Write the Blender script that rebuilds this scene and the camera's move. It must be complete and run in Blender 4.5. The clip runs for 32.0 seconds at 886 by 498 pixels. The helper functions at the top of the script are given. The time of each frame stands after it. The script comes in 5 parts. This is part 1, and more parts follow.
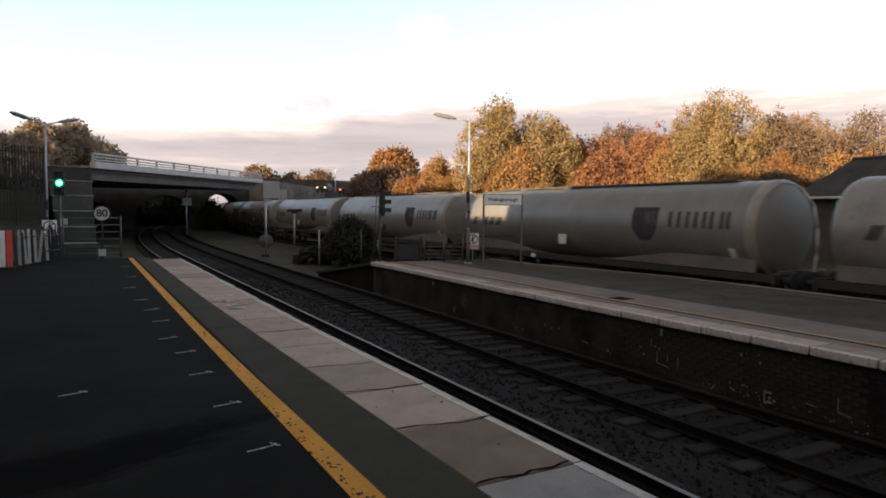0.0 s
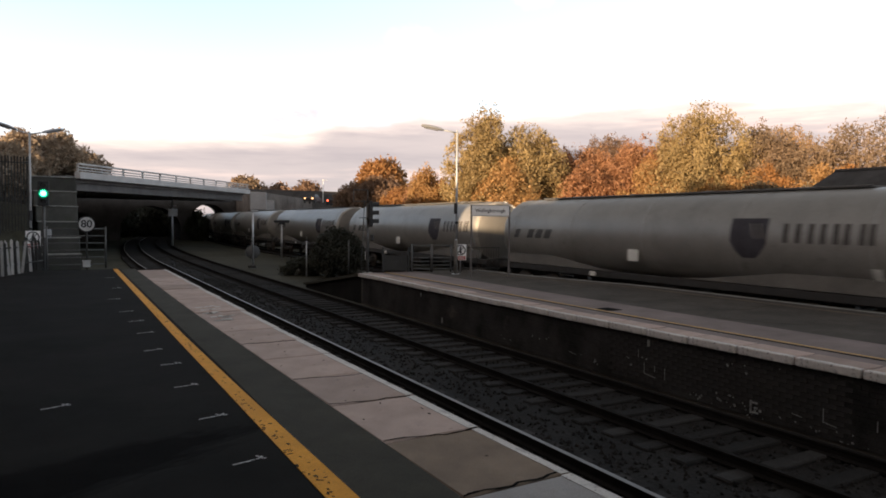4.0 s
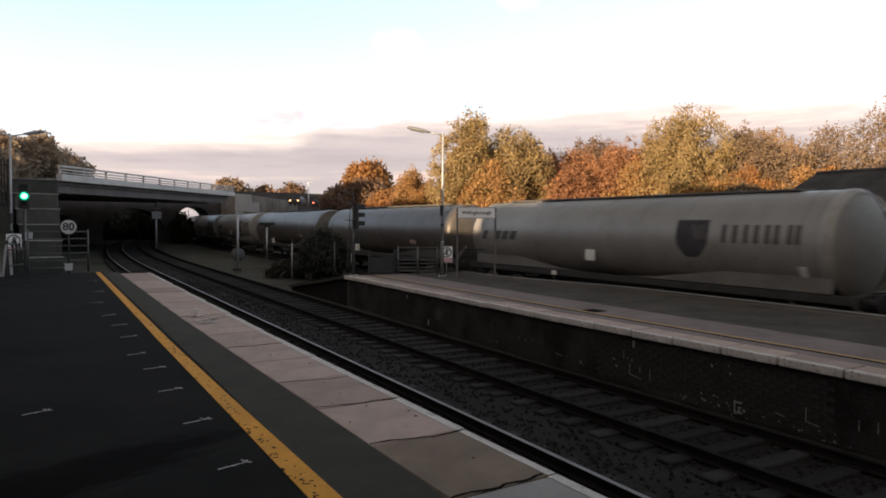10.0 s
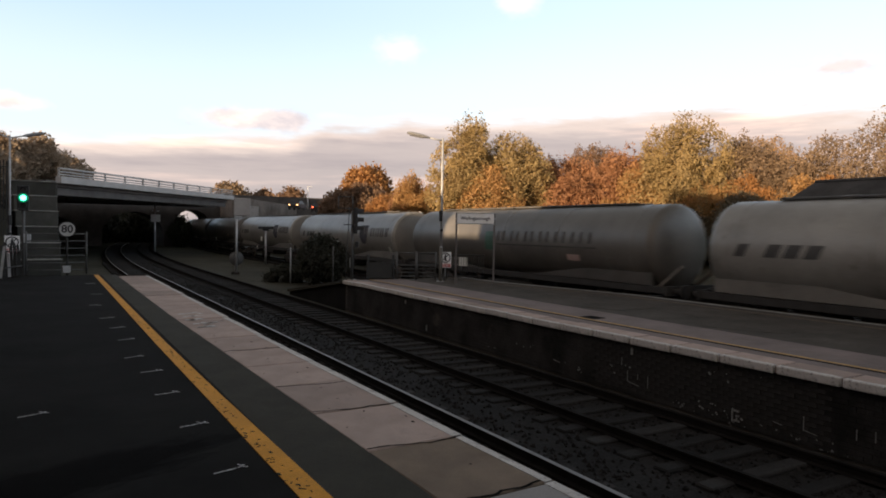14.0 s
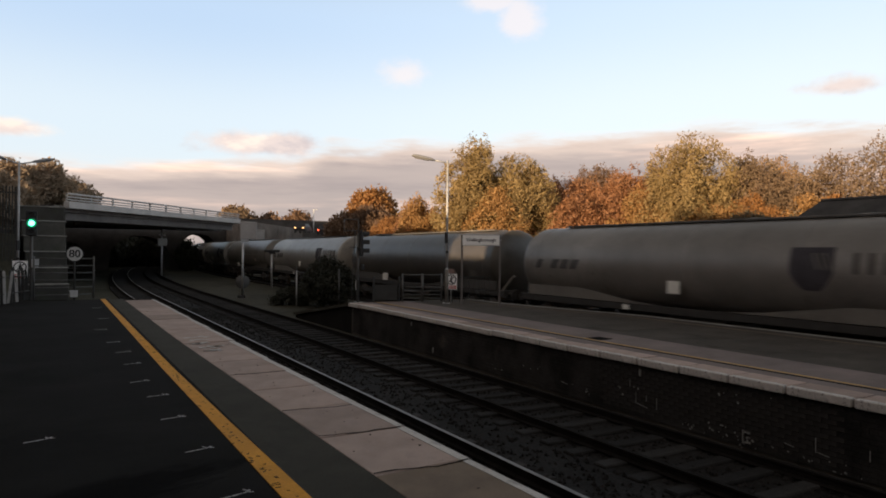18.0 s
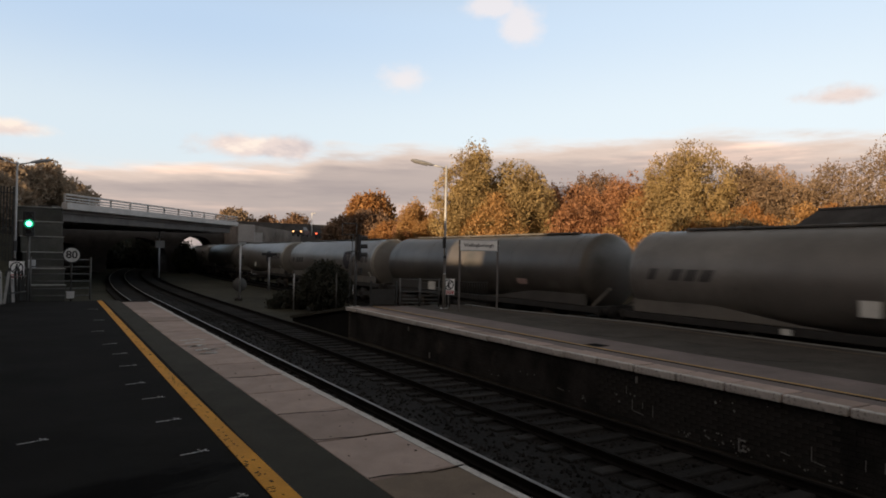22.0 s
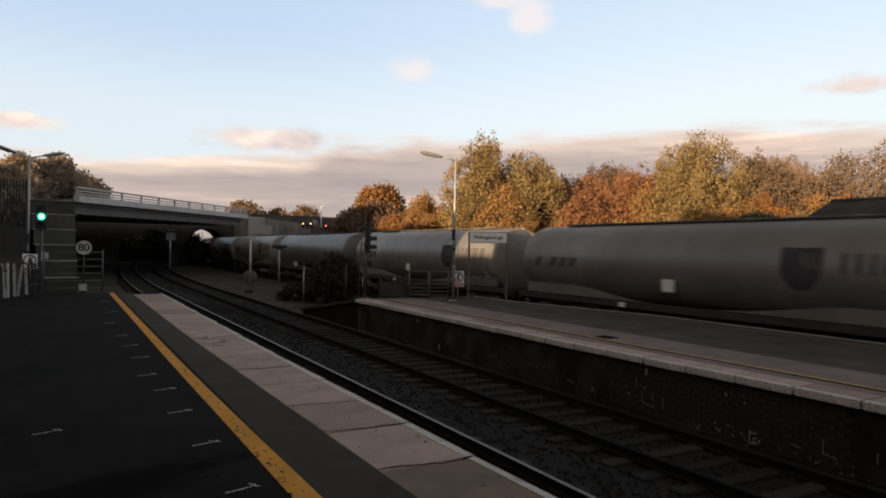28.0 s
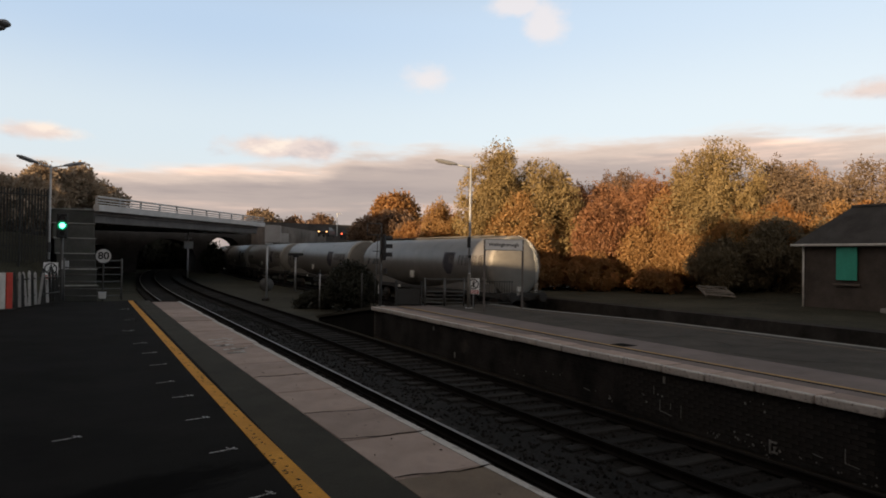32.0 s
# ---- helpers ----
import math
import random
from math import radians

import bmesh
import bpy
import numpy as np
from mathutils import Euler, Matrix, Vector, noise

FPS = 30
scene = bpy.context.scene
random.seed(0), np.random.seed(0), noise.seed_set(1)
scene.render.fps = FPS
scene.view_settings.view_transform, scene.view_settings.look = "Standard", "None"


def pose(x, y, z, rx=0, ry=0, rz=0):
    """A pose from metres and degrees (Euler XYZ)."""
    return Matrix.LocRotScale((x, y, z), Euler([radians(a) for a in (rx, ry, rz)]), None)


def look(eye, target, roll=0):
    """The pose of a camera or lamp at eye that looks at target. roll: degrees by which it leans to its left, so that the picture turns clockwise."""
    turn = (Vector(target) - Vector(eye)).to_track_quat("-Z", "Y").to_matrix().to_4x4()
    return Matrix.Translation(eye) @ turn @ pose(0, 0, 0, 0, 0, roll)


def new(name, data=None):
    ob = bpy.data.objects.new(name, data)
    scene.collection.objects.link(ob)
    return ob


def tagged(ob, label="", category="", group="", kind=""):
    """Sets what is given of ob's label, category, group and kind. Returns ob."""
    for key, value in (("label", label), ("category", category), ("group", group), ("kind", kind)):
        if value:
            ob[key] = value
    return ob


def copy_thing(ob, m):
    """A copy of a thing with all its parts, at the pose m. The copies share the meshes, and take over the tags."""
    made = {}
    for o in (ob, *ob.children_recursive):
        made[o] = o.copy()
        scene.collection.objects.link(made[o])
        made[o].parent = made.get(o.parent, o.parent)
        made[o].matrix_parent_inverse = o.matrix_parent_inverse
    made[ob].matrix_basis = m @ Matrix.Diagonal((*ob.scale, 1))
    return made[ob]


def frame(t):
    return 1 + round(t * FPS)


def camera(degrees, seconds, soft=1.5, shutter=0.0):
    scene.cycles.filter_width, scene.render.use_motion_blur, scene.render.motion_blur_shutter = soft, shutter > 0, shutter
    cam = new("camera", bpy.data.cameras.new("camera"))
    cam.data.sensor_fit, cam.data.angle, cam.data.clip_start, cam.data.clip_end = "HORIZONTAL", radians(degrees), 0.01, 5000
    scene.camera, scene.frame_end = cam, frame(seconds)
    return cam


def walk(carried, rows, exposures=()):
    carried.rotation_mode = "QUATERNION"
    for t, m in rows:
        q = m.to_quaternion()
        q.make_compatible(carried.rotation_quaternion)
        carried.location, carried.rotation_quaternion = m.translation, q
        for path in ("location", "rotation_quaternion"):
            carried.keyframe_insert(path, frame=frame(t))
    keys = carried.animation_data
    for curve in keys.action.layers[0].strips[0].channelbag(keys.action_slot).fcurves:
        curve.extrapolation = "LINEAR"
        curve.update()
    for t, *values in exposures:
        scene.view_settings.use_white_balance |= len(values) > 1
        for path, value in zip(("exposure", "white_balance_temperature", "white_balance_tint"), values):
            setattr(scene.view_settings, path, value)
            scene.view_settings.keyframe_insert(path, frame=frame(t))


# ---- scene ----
# camera: hand-held, standing on the platform; x across the tracks, y along them, z = 0 platform top
cam = camera(67.0, 32.0, soft=1.8, shutter=0.5)
PATH = [
    (0.0, pose(0, 0, 2.0, 86.78, -0.55, -28.19)),
    (0.5, pose(0, 0, 2.0, 86.78, -0.53, -28.52)),
    (1.0, pose(0, 0, 2.0, 86.65, -0.40, -29.01)),
    (1.5, pose(0, 0, 2.0, 86.74, -0.49, -29.22)),
    (2.0, pose(0, 0, 2.0, 86.34, -0.51, -29.34)),
    (2.5, pose(0, 0, 2.0, 86.60, -0.45, -28.78)),
    (3.0, pose(0, 0, 2.0, 86.84, -0.54, -28.95)),
    (3.5, pose(0, 0, 2.0, 87.23, -0.62, -29.13)),
    (5.5, pose(0, 0, 2.0, 88.77, -0.46, -29.51)),
    (6.0, pose(0, 0, 2.0, 88.64, -0.46, -29.82)),
    (6.5, pose(0, 0, 2.0, 88.48, -0.50, -30.18)),
    (7.0, pose(0, 0, 2.0, 88.00, -0.55, -30.49)),
    (7.5, pose(0, 0, 2.0, 87.35, -0.72, -30.26)),
    (8.0, pose(0, 0, 2.0, 87.50, -0.61, -30.71)),
    (8.5, pose(0, 0, 2.0, 87.61, -0.66, -30.72)),
    (9.0, pose(0, 0, 2.0, 87.46, -0.95, -30.08)),
    (9.5, pose(0, 0, 2.0, 87.57, -0.59, -30.67)),
    (10.0, pose(0, 0, 2.0, 87.92, -0.48, -30.43)),
    (10.5, pose(0, 0, 2.0, 88.30, -0.47, -29.98)),
    (11.0, pose(0, 0, 2.0, 88.47, -0.69, -30.17)),
    (11.5, pose(0, 0, 2.0, 88.20, -0.81, -30.15)),
    (12.0, pose(0, 0, 2.0, 88.20, -0.89, -30.65)),
    (12.5, pose(0, 0, 2.0, 87.91, -1.05, -30.72)),
    (13.0, pose(0, 0, 2.0, 88.04, -1.12, -31.28)),
    (13.5, pose(0, 0, 2.0, 87.98, -1.20, -30.89)),
    (14.0, pose(0, 0, 2.0, 88.39, -0.98, -30.52)),
    (14.5, pose(0, 0, 2.0, 89.00, -0.76, -30.50)),
    (15.0, pose(0, 0, 2.0, 89.14, -0.85, -30.99)),
    (15.5, pose(0, 0, 2.0, 89.91, -1.08, -30.84)),
    (17.5, pose(0, 0, 2.0, 90.36, -0.46, -30.00)),
    (18.0, pose(0, 0, 2.0, 90.25, -0.53, -30.04)),
    (18.5, pose(0, 0, 2.0, 90.02, -0.35, -30.20)),
    (19.0, pose(0, 0, 2.0, 90.17, -0.51, -30.49)),
    (19.5, pose(0, 0, 2.0, 90.11, -0.04, -30.55)),
    (20.0, pose(0, 0, 2.0, 90.14, -0.21, -30.71)),
    (20.5, pose(0, 0, 2.0, 90.19, -0.77, -30.87)),
    (21.0, pose(0, 0, 2.0, 90.41, -0.93, -30.29)),
    (21.5, pose(0, 0, 2.0, 90.59, -1.17, -29.92)),
    (22.0, pose(0, 0, 2.0, 90.68, -1.14, -30.23)),
    (22.5, pose(0, 0, 2.0, 90.86, -1.09, -29.86)),
    (23.0, pose(0, 0, 2.0, 90.90, -1.19, -29.20)),
    (23.5, pose(0, 0, 2.0, 90.83, -1.07, -29.71)),
    (24.0, pose(0, 0, 2.0, 90.92, -0.97, -29.93)),
    (24.5, pose(0, 0, 2.0, 90.64, -0.92, -29.64)),
    (25.0, pose(0, 0, 2.0, 90.09, -0.73, -29.76)),
    (25.5, pose(0, 0, 2.0, 90.02, -0.70, -29.83)),
    (27.5, pose(0, 0, 2.0, 89.86, -1.08, -29.83)),
    (28.0, pose(0, 0, 2.0, 89.99, -1.06, -29.43)),
    (28.5, pose(0, 0, 2.0, 90.41, -0.95, -29.19)),
    (29.0, pose(0, 0, 2.0, 90.61, -1.21, -29.07)),
    (29.5, pose(0, 0, 2.0, 90.49, -1.42, -29.18)),
    (30.0, pose(0, 0, 2.0, 90.55, -1.13, -29.09)),
    (30.5, pose(0, 0, 2.0, 90.38, -1.04, -29.24)),
    (31.0, pose(0, 0, 2.0, 90.10, -0.95, -29.11)),
    (31.5, pose(0, 0, 2.0, 90.39, -1.10, -28.57)),
    (32.0, pose(0, 0, 2.0, 90.61, -0.92, -28.11)),
]
EXPOSURE = [(0.0, 1.21, 6310, 10), (1.0, 1.35, 6360, 10), (3.5, 1.33, 6360, 10), (6.0, 0.92, 6330, 10), (8.0, 1.25, 6370, 10), (10.0, 1.21, 6370, 10), (12.0, 1.06, 6380, 10), (15.0, 0.96, 6500, 10), (18.0, 0.78, 6660, 10), (23.0, 0.66, 6710, 10), (28.0, 0.72, 6760, 10), (32.0, 0.64, 6760, 10)]
walk(cam, PATH, EXPOSURE)

# low sun behind the station, open sky with a bank of cloud over the horizon
SUN_TO = Vector((-0.93, -0.36, 0.105)).normalized()
world = bpy.data.worlds.new("evening_sky")
scene.world = world
world.use_nodes = True


CLOUDS = [((0.563, 0.760, 0.330), 0.034, 0.036), ((0.431, 0.865, 0.252), 0.046, 0.022), ((0.250, 0.957, 0.152), 0.086, 0.024), ((-0.050, 0.987, 0.150), 0.060, 0.013), ((0.851, 0.480, 0.213), 0.059, 0.014), ((0.535, 0.783, 0.356), 0.036, 0.016)]


def build_sky():
    nt = world.node_tree
    nt.nodes.clear()
    link = nt.links.new
    out = nt.nodes.new("ShaderNodeOutputWorld")
    bg = nt.nodes.new("ShaderNodeBackground")
    bg.inputs["Strength"].default_value = 0.10
    sky = nt.nodes.new("ShaderNodeTexSky")
    sky.sky_type = 'NISHITA'
    sky.sun_disc = False
    sky.sun_elevation = math.asin(SUN_TO.z)
    sky.sun_rotation = math.atan2(SUN_TO.x, SUN_TO.y)
    sky.dust_density = 1.5
    co = nt.nodes.new("ShaderNodeTexCoord")
    sep = nt.nodes.new("ShaderNodeSeparateXYZ")
    link(co.outputs["Generated"], sep.inputs[0])

    def math_(op, a, b=None, clamp=False):
        m = nt.nodes.new("ShaderNodeMath")
        m.operation, m.use_clamp = op, clamp
        for i, v in enumerate((a, b)):
            if v is None:
                continue
            if isinstance(v, (int, float)):
                m.inputs[i].default_value = v
            else:
                link(v, m.inputs[i])
        return m.outputs[0]

    def noise_(scale, squash, detail=5.0, rough=0.55, shift=0.0):
        mp = nt.nodes.new("ShaderNodeMapping")
        mp.inputs["Scale"].default_value = (scale, scale, scale * squash)
        mp.inputs["Location"].default_value = (shift, shift * 0.7, shift * 0.3)
        link(co.outputs["Generated"], mp.inputs["Vector"])
        n = nt.nodes.new("ShaderNodeTexNoise")
        n.inputs["Scale"].default_value = 1.0
        n.inputs["Detail"].default_value = detail
        n.inputs["Roughness"].default_value = rough
        link(mp.outputs[0], n.inputs["Vector"])
        return n.outputs["Fac"]

    def ramp(fac, stops):
        r = nt.nodes.new("ShaderNodeValToRGB")
        r.color_ramp.interpolation = 'EASE'
        while len(r.color_ramp.elements) < len(stops):
            r.color_ramp.elements.new(0.5)
        for e, (p, c) in zip(r.color_ramp.elements, stops):
            e.position = p
            e.color = (*c, 1) if len(c) == 3 else c
        link(fac, r.inputs[0])
        return r.outputs[0]

    def mix(fac, a, b):
        m = nt.nodes.new("ShaderNodeMix")
        m.data_type = 'RGBA'
        if isinstance(fac, float):
            m.inputs[0].default_value = fac
        else:
            link(fac, m.inputs[0])
        for i, v in ((6, a), (7, b)):
            if isinstance(v, tuple):
                m.inputs[i].default_value = (*v, 1)
            else:
                link(v, m.inputs[i])
        return m.outputs[2]

    z = sep.outputs["Z"]
    low = noise_(3.2, 5.0, 4.0)
    fine = noise_(7.0, 6.0, 6.0, 0.6, 3.0)
    # height above the horizon, made uneven by the cloud's outline
    h = math_('ADD', z, math_('MULTIPLY', math_('SUBTRACT', low, 0.5), 0.035))
    h = math_('ADD', h, math_('MULTIPLY', math_('SUBTRACT', fine, 0.5), 0.05))
    edge = ramp(sep.outputs["X"], [(p, (v, v, v)) for p, v in ((0.0, 0.118), (0.29, 0.126), (0.35, 0.152), (0.5, 0.160), (0.66, 0.172), (0.76, 0.176), (0.86, 0.158), (1.0, 0.138))])
    h = math_('ADD', math_('SUBTRACT', h, edge), 0.15)
    clear = mix(0.8, sky.outputs[0], ramp(z, [(0.0, (5.9, 6.0, 6.2)), (0.17, (5.2, 6.0, 6.8)), (0.32, (3.8, 4.95, 6.6)), (0.5, (2.45, 2.4, 2.35)), (1.0, (1.2, 1.08, 0.97))]))
    # whiter haze towards the east, greyer to the north
    clear = mix(ramp(sep.outputs["X"], [(0.1, (0, 0, 0)), (0.9, (0.75, 0.75, 0.75))]), clear, ramp(z, [(0.0, (6.1, 6.2, 6.2)), (0.2, (5.3, 6.0, 6.5)), (0.4, (4.2, 5.2, 6.4)), (0.6, (2.2, 2.15, 2.1)), (1.0, (1.2, 1.08, 0.97))]))
    # the sky on the sunset side is warmer
    dot = nt.nodes.new("ShaderNodeVectorMath")
    dot.operation = 'DOT_PRODUCT'
    link(co.outputs["Generated"], dot.inputs[0])
    dot.inputs[1].default_value = Vector((SUN_TO.x, SUN_TO.y, 0)).normalized()
    clear = mix(ramp(dot.outputs["Value"], [(0.15, (0, 0, 0)), (0.85, (1, 1, 1))]), clear, (2.9, 2.35, 2.0))
    cloud = ramp(h, [(0.0, (3.7, 3.05, 2.75)), (0.06, (3.0, 2.6, 2.5)), (0.115, (3.35, 2.85, 2.7)), (0.142, (5.1, 4.15, 3.65)), (0.165, (6.6, 5.75, 5.2))])
    bank = ramp(h, [(0.135, (1, 1, 1)), (0.160, (0, 0, 0))])
    # a few loose clouds: direction, half width, half height
    puffs, pale = 0.0, 0.0
    fray = math_('MULTIPLY', math_('SUBTRACT', noise_(9.0, 1.6, 6.0, 0.62, 7.3), 0.5), 2.4)
    for d, wx, wz in CLOUDS:
        d = Vector(d).normalized()
        across = Vector((d.y, -d.x, 0)).normalized()
        q = []
        for axis, half in ((across, wx), (Vector((0, 0, 1)), wz)):
            v = nt.nodes.new("ShaderNodeVectorMath")
            v.operation = 'DOT_PRODUCT'
            link(co.outputs["Generated"], v.inputs[0])
            v.inputs[1].default_value = axis
            e = math_('DIVIDE', math_('SUBTRACT', v.outputs["Value"], d.dot(axis)), half)
            q.append(math_('MULTIPLY', e, e))
        r = math_('ADD', math_('SQRT', math_('ADD', q[0], q[1])), fray)
        soft = nt.nodes.new("ShaderNodeMapRange")
        soft.interpolation_type = 'SMOOTHSTEP'
        soft.inputs["From Min"].default_value, soft.inputs["From Max"].default_value = 1.12, 0.35
        link(r, soft.inputs["Value"])
        front = nt.nodes.new("ShaderNodeVectorMath")
        front.operation = 'DOT_PRODUCT'
        link(co.outputs["Generated"], front.inputs[0])
        front.inputs[1].default_value = d
        m = math_('MULTIPLY', soft.outputs[0], math_('GREATER_THAN', front.outputs["Value"], 0.0))
        if d.z > 0.24:
            pale = math_('MAXIMUM', pale, m)
        else:
            puffs = math_('MAXIMUM', puffs, m)
    tone = mix(math_('MULTIPLY', pale, 0.65), clear, (6.1, 5.5, 5.4))
    tone = mix(math_('MULTIPLY', puffs, 0.9), tone, ramp(noise_(11.0, 2.4, 5.0, 0.6, 5.1), [(0.35, (4.2, 3.6, 3.6)), (0.52, (5.4, 4.5, 4.2)), (0.66, (6.6, 5.6, 4.9))]))
    streak = ramp(noise_(2.2, 11.0, 5.0, 0.6, 11.0), [(0.33, (0.84, 0.85, 0.88)), (0.5, (1.0, 1.0, 1.0)), (0.68, (1.6, 1.42, 1.3))])
    mul = nt.nodes.new("ShaderNodeMix")
    mul.data_type, mul.blend_type = 'RGBA', 'MULTIPLY'
    mul.inputs[0].default_value = 1.0
    link(cloud, mul.inputs[6])
    link(streak, mul.inputs[7])
    tone = mix(bank, tone, mul.outputs[2])
    link(tone, bg.inputs["Color"])
    link(bg.outputs[0], out.inputs["Surface"])


build_sky()
sun_data = bpy.data.lights.new("sun", 'SUN')
sun_data.energy, sun_data.angle, sun_data.color = 5.0, radians(0.9), (1.0, 0.72, 0.45)
sun = new("sun", sun_data)
sun.matrix_world = look(SUN_TO * 100, (0, 0, 0))

# ---- materials ----
def material(name, base, rough=0.8, metal=0.0, spots=(), grain=(30.0, 0.25), stain=(0.8, 0.35), bump=(60.0, 0.2), vary=0.0, island=0.0, emit=None, spec=0.5):
    """Base colour with grain and stains at two scales (size per metre, strength), bump and a change from piece to piece."""
    m = bpy.data.materials.new(name)
    m.use_nodes = True
    nt = m.node_tree
    link = nt.links.new
    p = nt.nodes["Principled BSDF"]
    p.inputs["Roughness"].default_value, p.inputs["Metallic"].default_value = rough, metal
    p.inputs["Specular IOR Level"].default_value = spec
    co = nt.nodes.new("ShaderNodeTexCoord")
    colour = None

    def tex(scale, detail=4.0, rough_=0.6, src="Object"):
        n = nt.nodes.new("ShaderNodeTexNoise")
        n.inputs["Scale"].default_value, n.inputs["Detail"].default_value, n.inputs["Roughness"].default_value = scale, detail, rough_
        link(co.outputs[src], n.inputs["Vector"])
        return n.outputs["Fac"]

    def scale_by(col, fac, strength):
        mr = nt.nodes.new("ShaderNodeMapRange")
        mr.inputs["From Min"].default_value, mr.inputs["From Max"].default_value = 0.3, 0.7
        mr.inputs["To Min"].default_value, mr.inputs["To Max"].default_value = 1 - strength, 1 + strength
        link(fac, mr.inputs["Value"])
        mul = nt.nodes.new("ShaderNodeVectorMath")
        mul.operation = 'SCALE'
        if isinstance(col, tuple):
            mul.inputs[0].default_value = col
        else:
            link(col, mul.inputs[0])
        link(mr.outputs[0], mul.inputs["Scale"])
        return mul.outputs[0]

    colour = tuple(base)
    if stain[1]:
        colour = scale_by(colour, tex(stain[0], 6.0, 0.65), stain[1])
    if grain[1]:
        colour = scale_by(colour, tex(grain[0], 3.0), grain[1])
    if vary:
        oi = nt.nodes.new("ShaderNodeObjectInfo")
        colour = scale_by(colour, oi.outputs["Random"], vary)
    if island:
        ge = nt.nodes.new("ShaderNodeNewGeometry")
        colour = scale_by(colour, ge.outputs["Random Per Island"], island)
    for scale, lo, hi, col in spots:
        r = nt.nodes.new("ShaderNodeMapRange")
        r.inputs["From Min"].default_value, r.inputs["From Max"].default_value = lo, hi
        link(tex(scale, 5.0, 0.65), r.inputs["Value"])
        mx = nt.nodes.new("ShaderNodeMix")
        mx.data_type = 'RGBA'
        link(r.outputs[0], mx.inputs[0])
        if isinstance(colour, tuple):
            mx.inputs[6].default_value = (*colour, 1)
        else:
            link(colour, mx.inputs[6])
        mx.inputs[7].default_value = (*col, 1)
        colour = mx.outputs[2]
    if isinstance(colour, tuple):
        p.inputs["Base Color"].default_value = (*colour, 1)
    else:
        link(colour, p.inputs["Base Color"])
    if bump[1]:
        b = nt.nodes.new("ShaderNodeBump")
        b.inputs["Strength"].default_value, b.inputs["Distance"].default_value = bump[1], 0.02
        link(tex(bump[0], 4.0), b.inputs["Height"])
        link(b.outputs[0], p.inputs["Normal"])
    if emit:
        p.inputs["Emission Color"].default_value, p.inputs["Emission Strength"].default_value = (*emit[0], 1), emit[1]
    return m


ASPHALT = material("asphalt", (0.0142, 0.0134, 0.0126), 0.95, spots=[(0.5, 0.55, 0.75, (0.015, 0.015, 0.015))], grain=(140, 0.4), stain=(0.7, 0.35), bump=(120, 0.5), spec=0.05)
ASPHALT_STRIP = material("asphalt_strip", (0.043, 0.040, 0.031), 0.9, grain=(140, 0.3), stain=(1.1, 0.25), bump=(120, 0.4), spec=0.12)
SLAB = material("coping_slab", (0.325, 0.248, 0.212), 0.85, spots=[(1.3, 0.6, 0.8, (0.2, 0.16, 0.15)), (9, 0.66, 0.8, (0.12, 0.1, 0.09))], grain=(80, 0.16), stain=(1.3, 0.22), bump=(90, 0.3), vary=0.16, spec=0.25)
SLAB_BROWN = material("brown_slab", (0.18, 0.135, 0.098), 0.9, grain=(80, 0.2), stain=(1.5, 0.25), bump=(90, 0.3), spec=0.25)
SLAB_GREY = material("grey_slab", (0.27, 0.255, 0.245), 0.9, grain=(80, 0.2), stain=(1.5, 0.25), bump=(90, 0.3), spec=0.25)
WHITE_LINE = material("worn_white_paint", (0.50, 0.47, 0.44), 0.8, spots=[(4, 0.52, 0.66, (0.27, 0.25, 0.23)), (22, 0.56, 0.66, (0.19, 0.17, 0.16))], grain=(60, 0.15), stain=(2, 0.2), bump=(60, 0.2))
YELLOW = material("worn_yellow_paint", (0.60, 0.27, 0.02), 0.8, spots=[(14, 0.66, 0.72, (0.12, 0.08, 0.03)), (3, 0.64, 0.75, (0.4, 0.2, 0.03))], grain=(60, 0.15), stain=(2, 0.15), bump=(70, 0.3), spec=0.3)
OCHRE_LINE = material("faded_ochre_line", (0.42, 0.26, 0.08), 0.85, grain=(50, 0.25), stain=(3, 0.3), bump=(70, 0.2))
CHALK = material("white_spray_mark", (0.5, 0.5, 0.49), 0.9, spots=[(40, 0.5, 0.62, (0.08, 0.08, 0.08))], bump=(80, 0.1))
LIME = material("dull_lime_mark", (0.24, 0.235, 0.225), 0.9, spots=[(30, 0.45, 0.65, (0.07, 0.066, 0.062))], bump=(80, 0.1))
ISLAND_ASPHALT = material("worn_island_asphalt", (0.068, 0.061, 0.053), 0.92, spots=[(0.7, 0.55, 0.75, (0.05, 0.046, 0.041)), (3.0, 0.64, 0.8, (0.09, 0.08, 0.07))], grain=(120, 0.3), stain=(0.9, 0.3), bump=(110, 0.4), spec=0.12)
PATCH = material("tar_patch", (0.006, 0.0057, 0.0055), 0.98, grain=(100, 0.3), stain=(2.0, 0.3), bump=(80, 0.4), spec=0.03)
PATCH_MID = material("thin_tar_patch", (0.0085, 0.0082, 0.0079), 0.97, grain=(100, 0.35), stain=(3.0, 0.35), bump=(80, 0.4), spec=0.04)
PATCH_RIM = material("faded_tar_patch", (0.012, 0.0115, 0.011), 0.96, grain=(100, 0.35), stain=(3.0, 0.3), bump=(80, 0.4), spec=0.04)
WALL_BRICK = material("sooty_platform_brick", (0.033, 0.0308, 0.029), 0.92, spots=[(1.4, 0.6, 0.8, (0.085, 0.07, 0.062)), (9, 0.7, 0.8, (0.16, 0.15, 0.14))], grain=(40, 0.3), stain=(0.9, 0.65), bump=(50, 0.4), vary=0.07, spec=0.08)
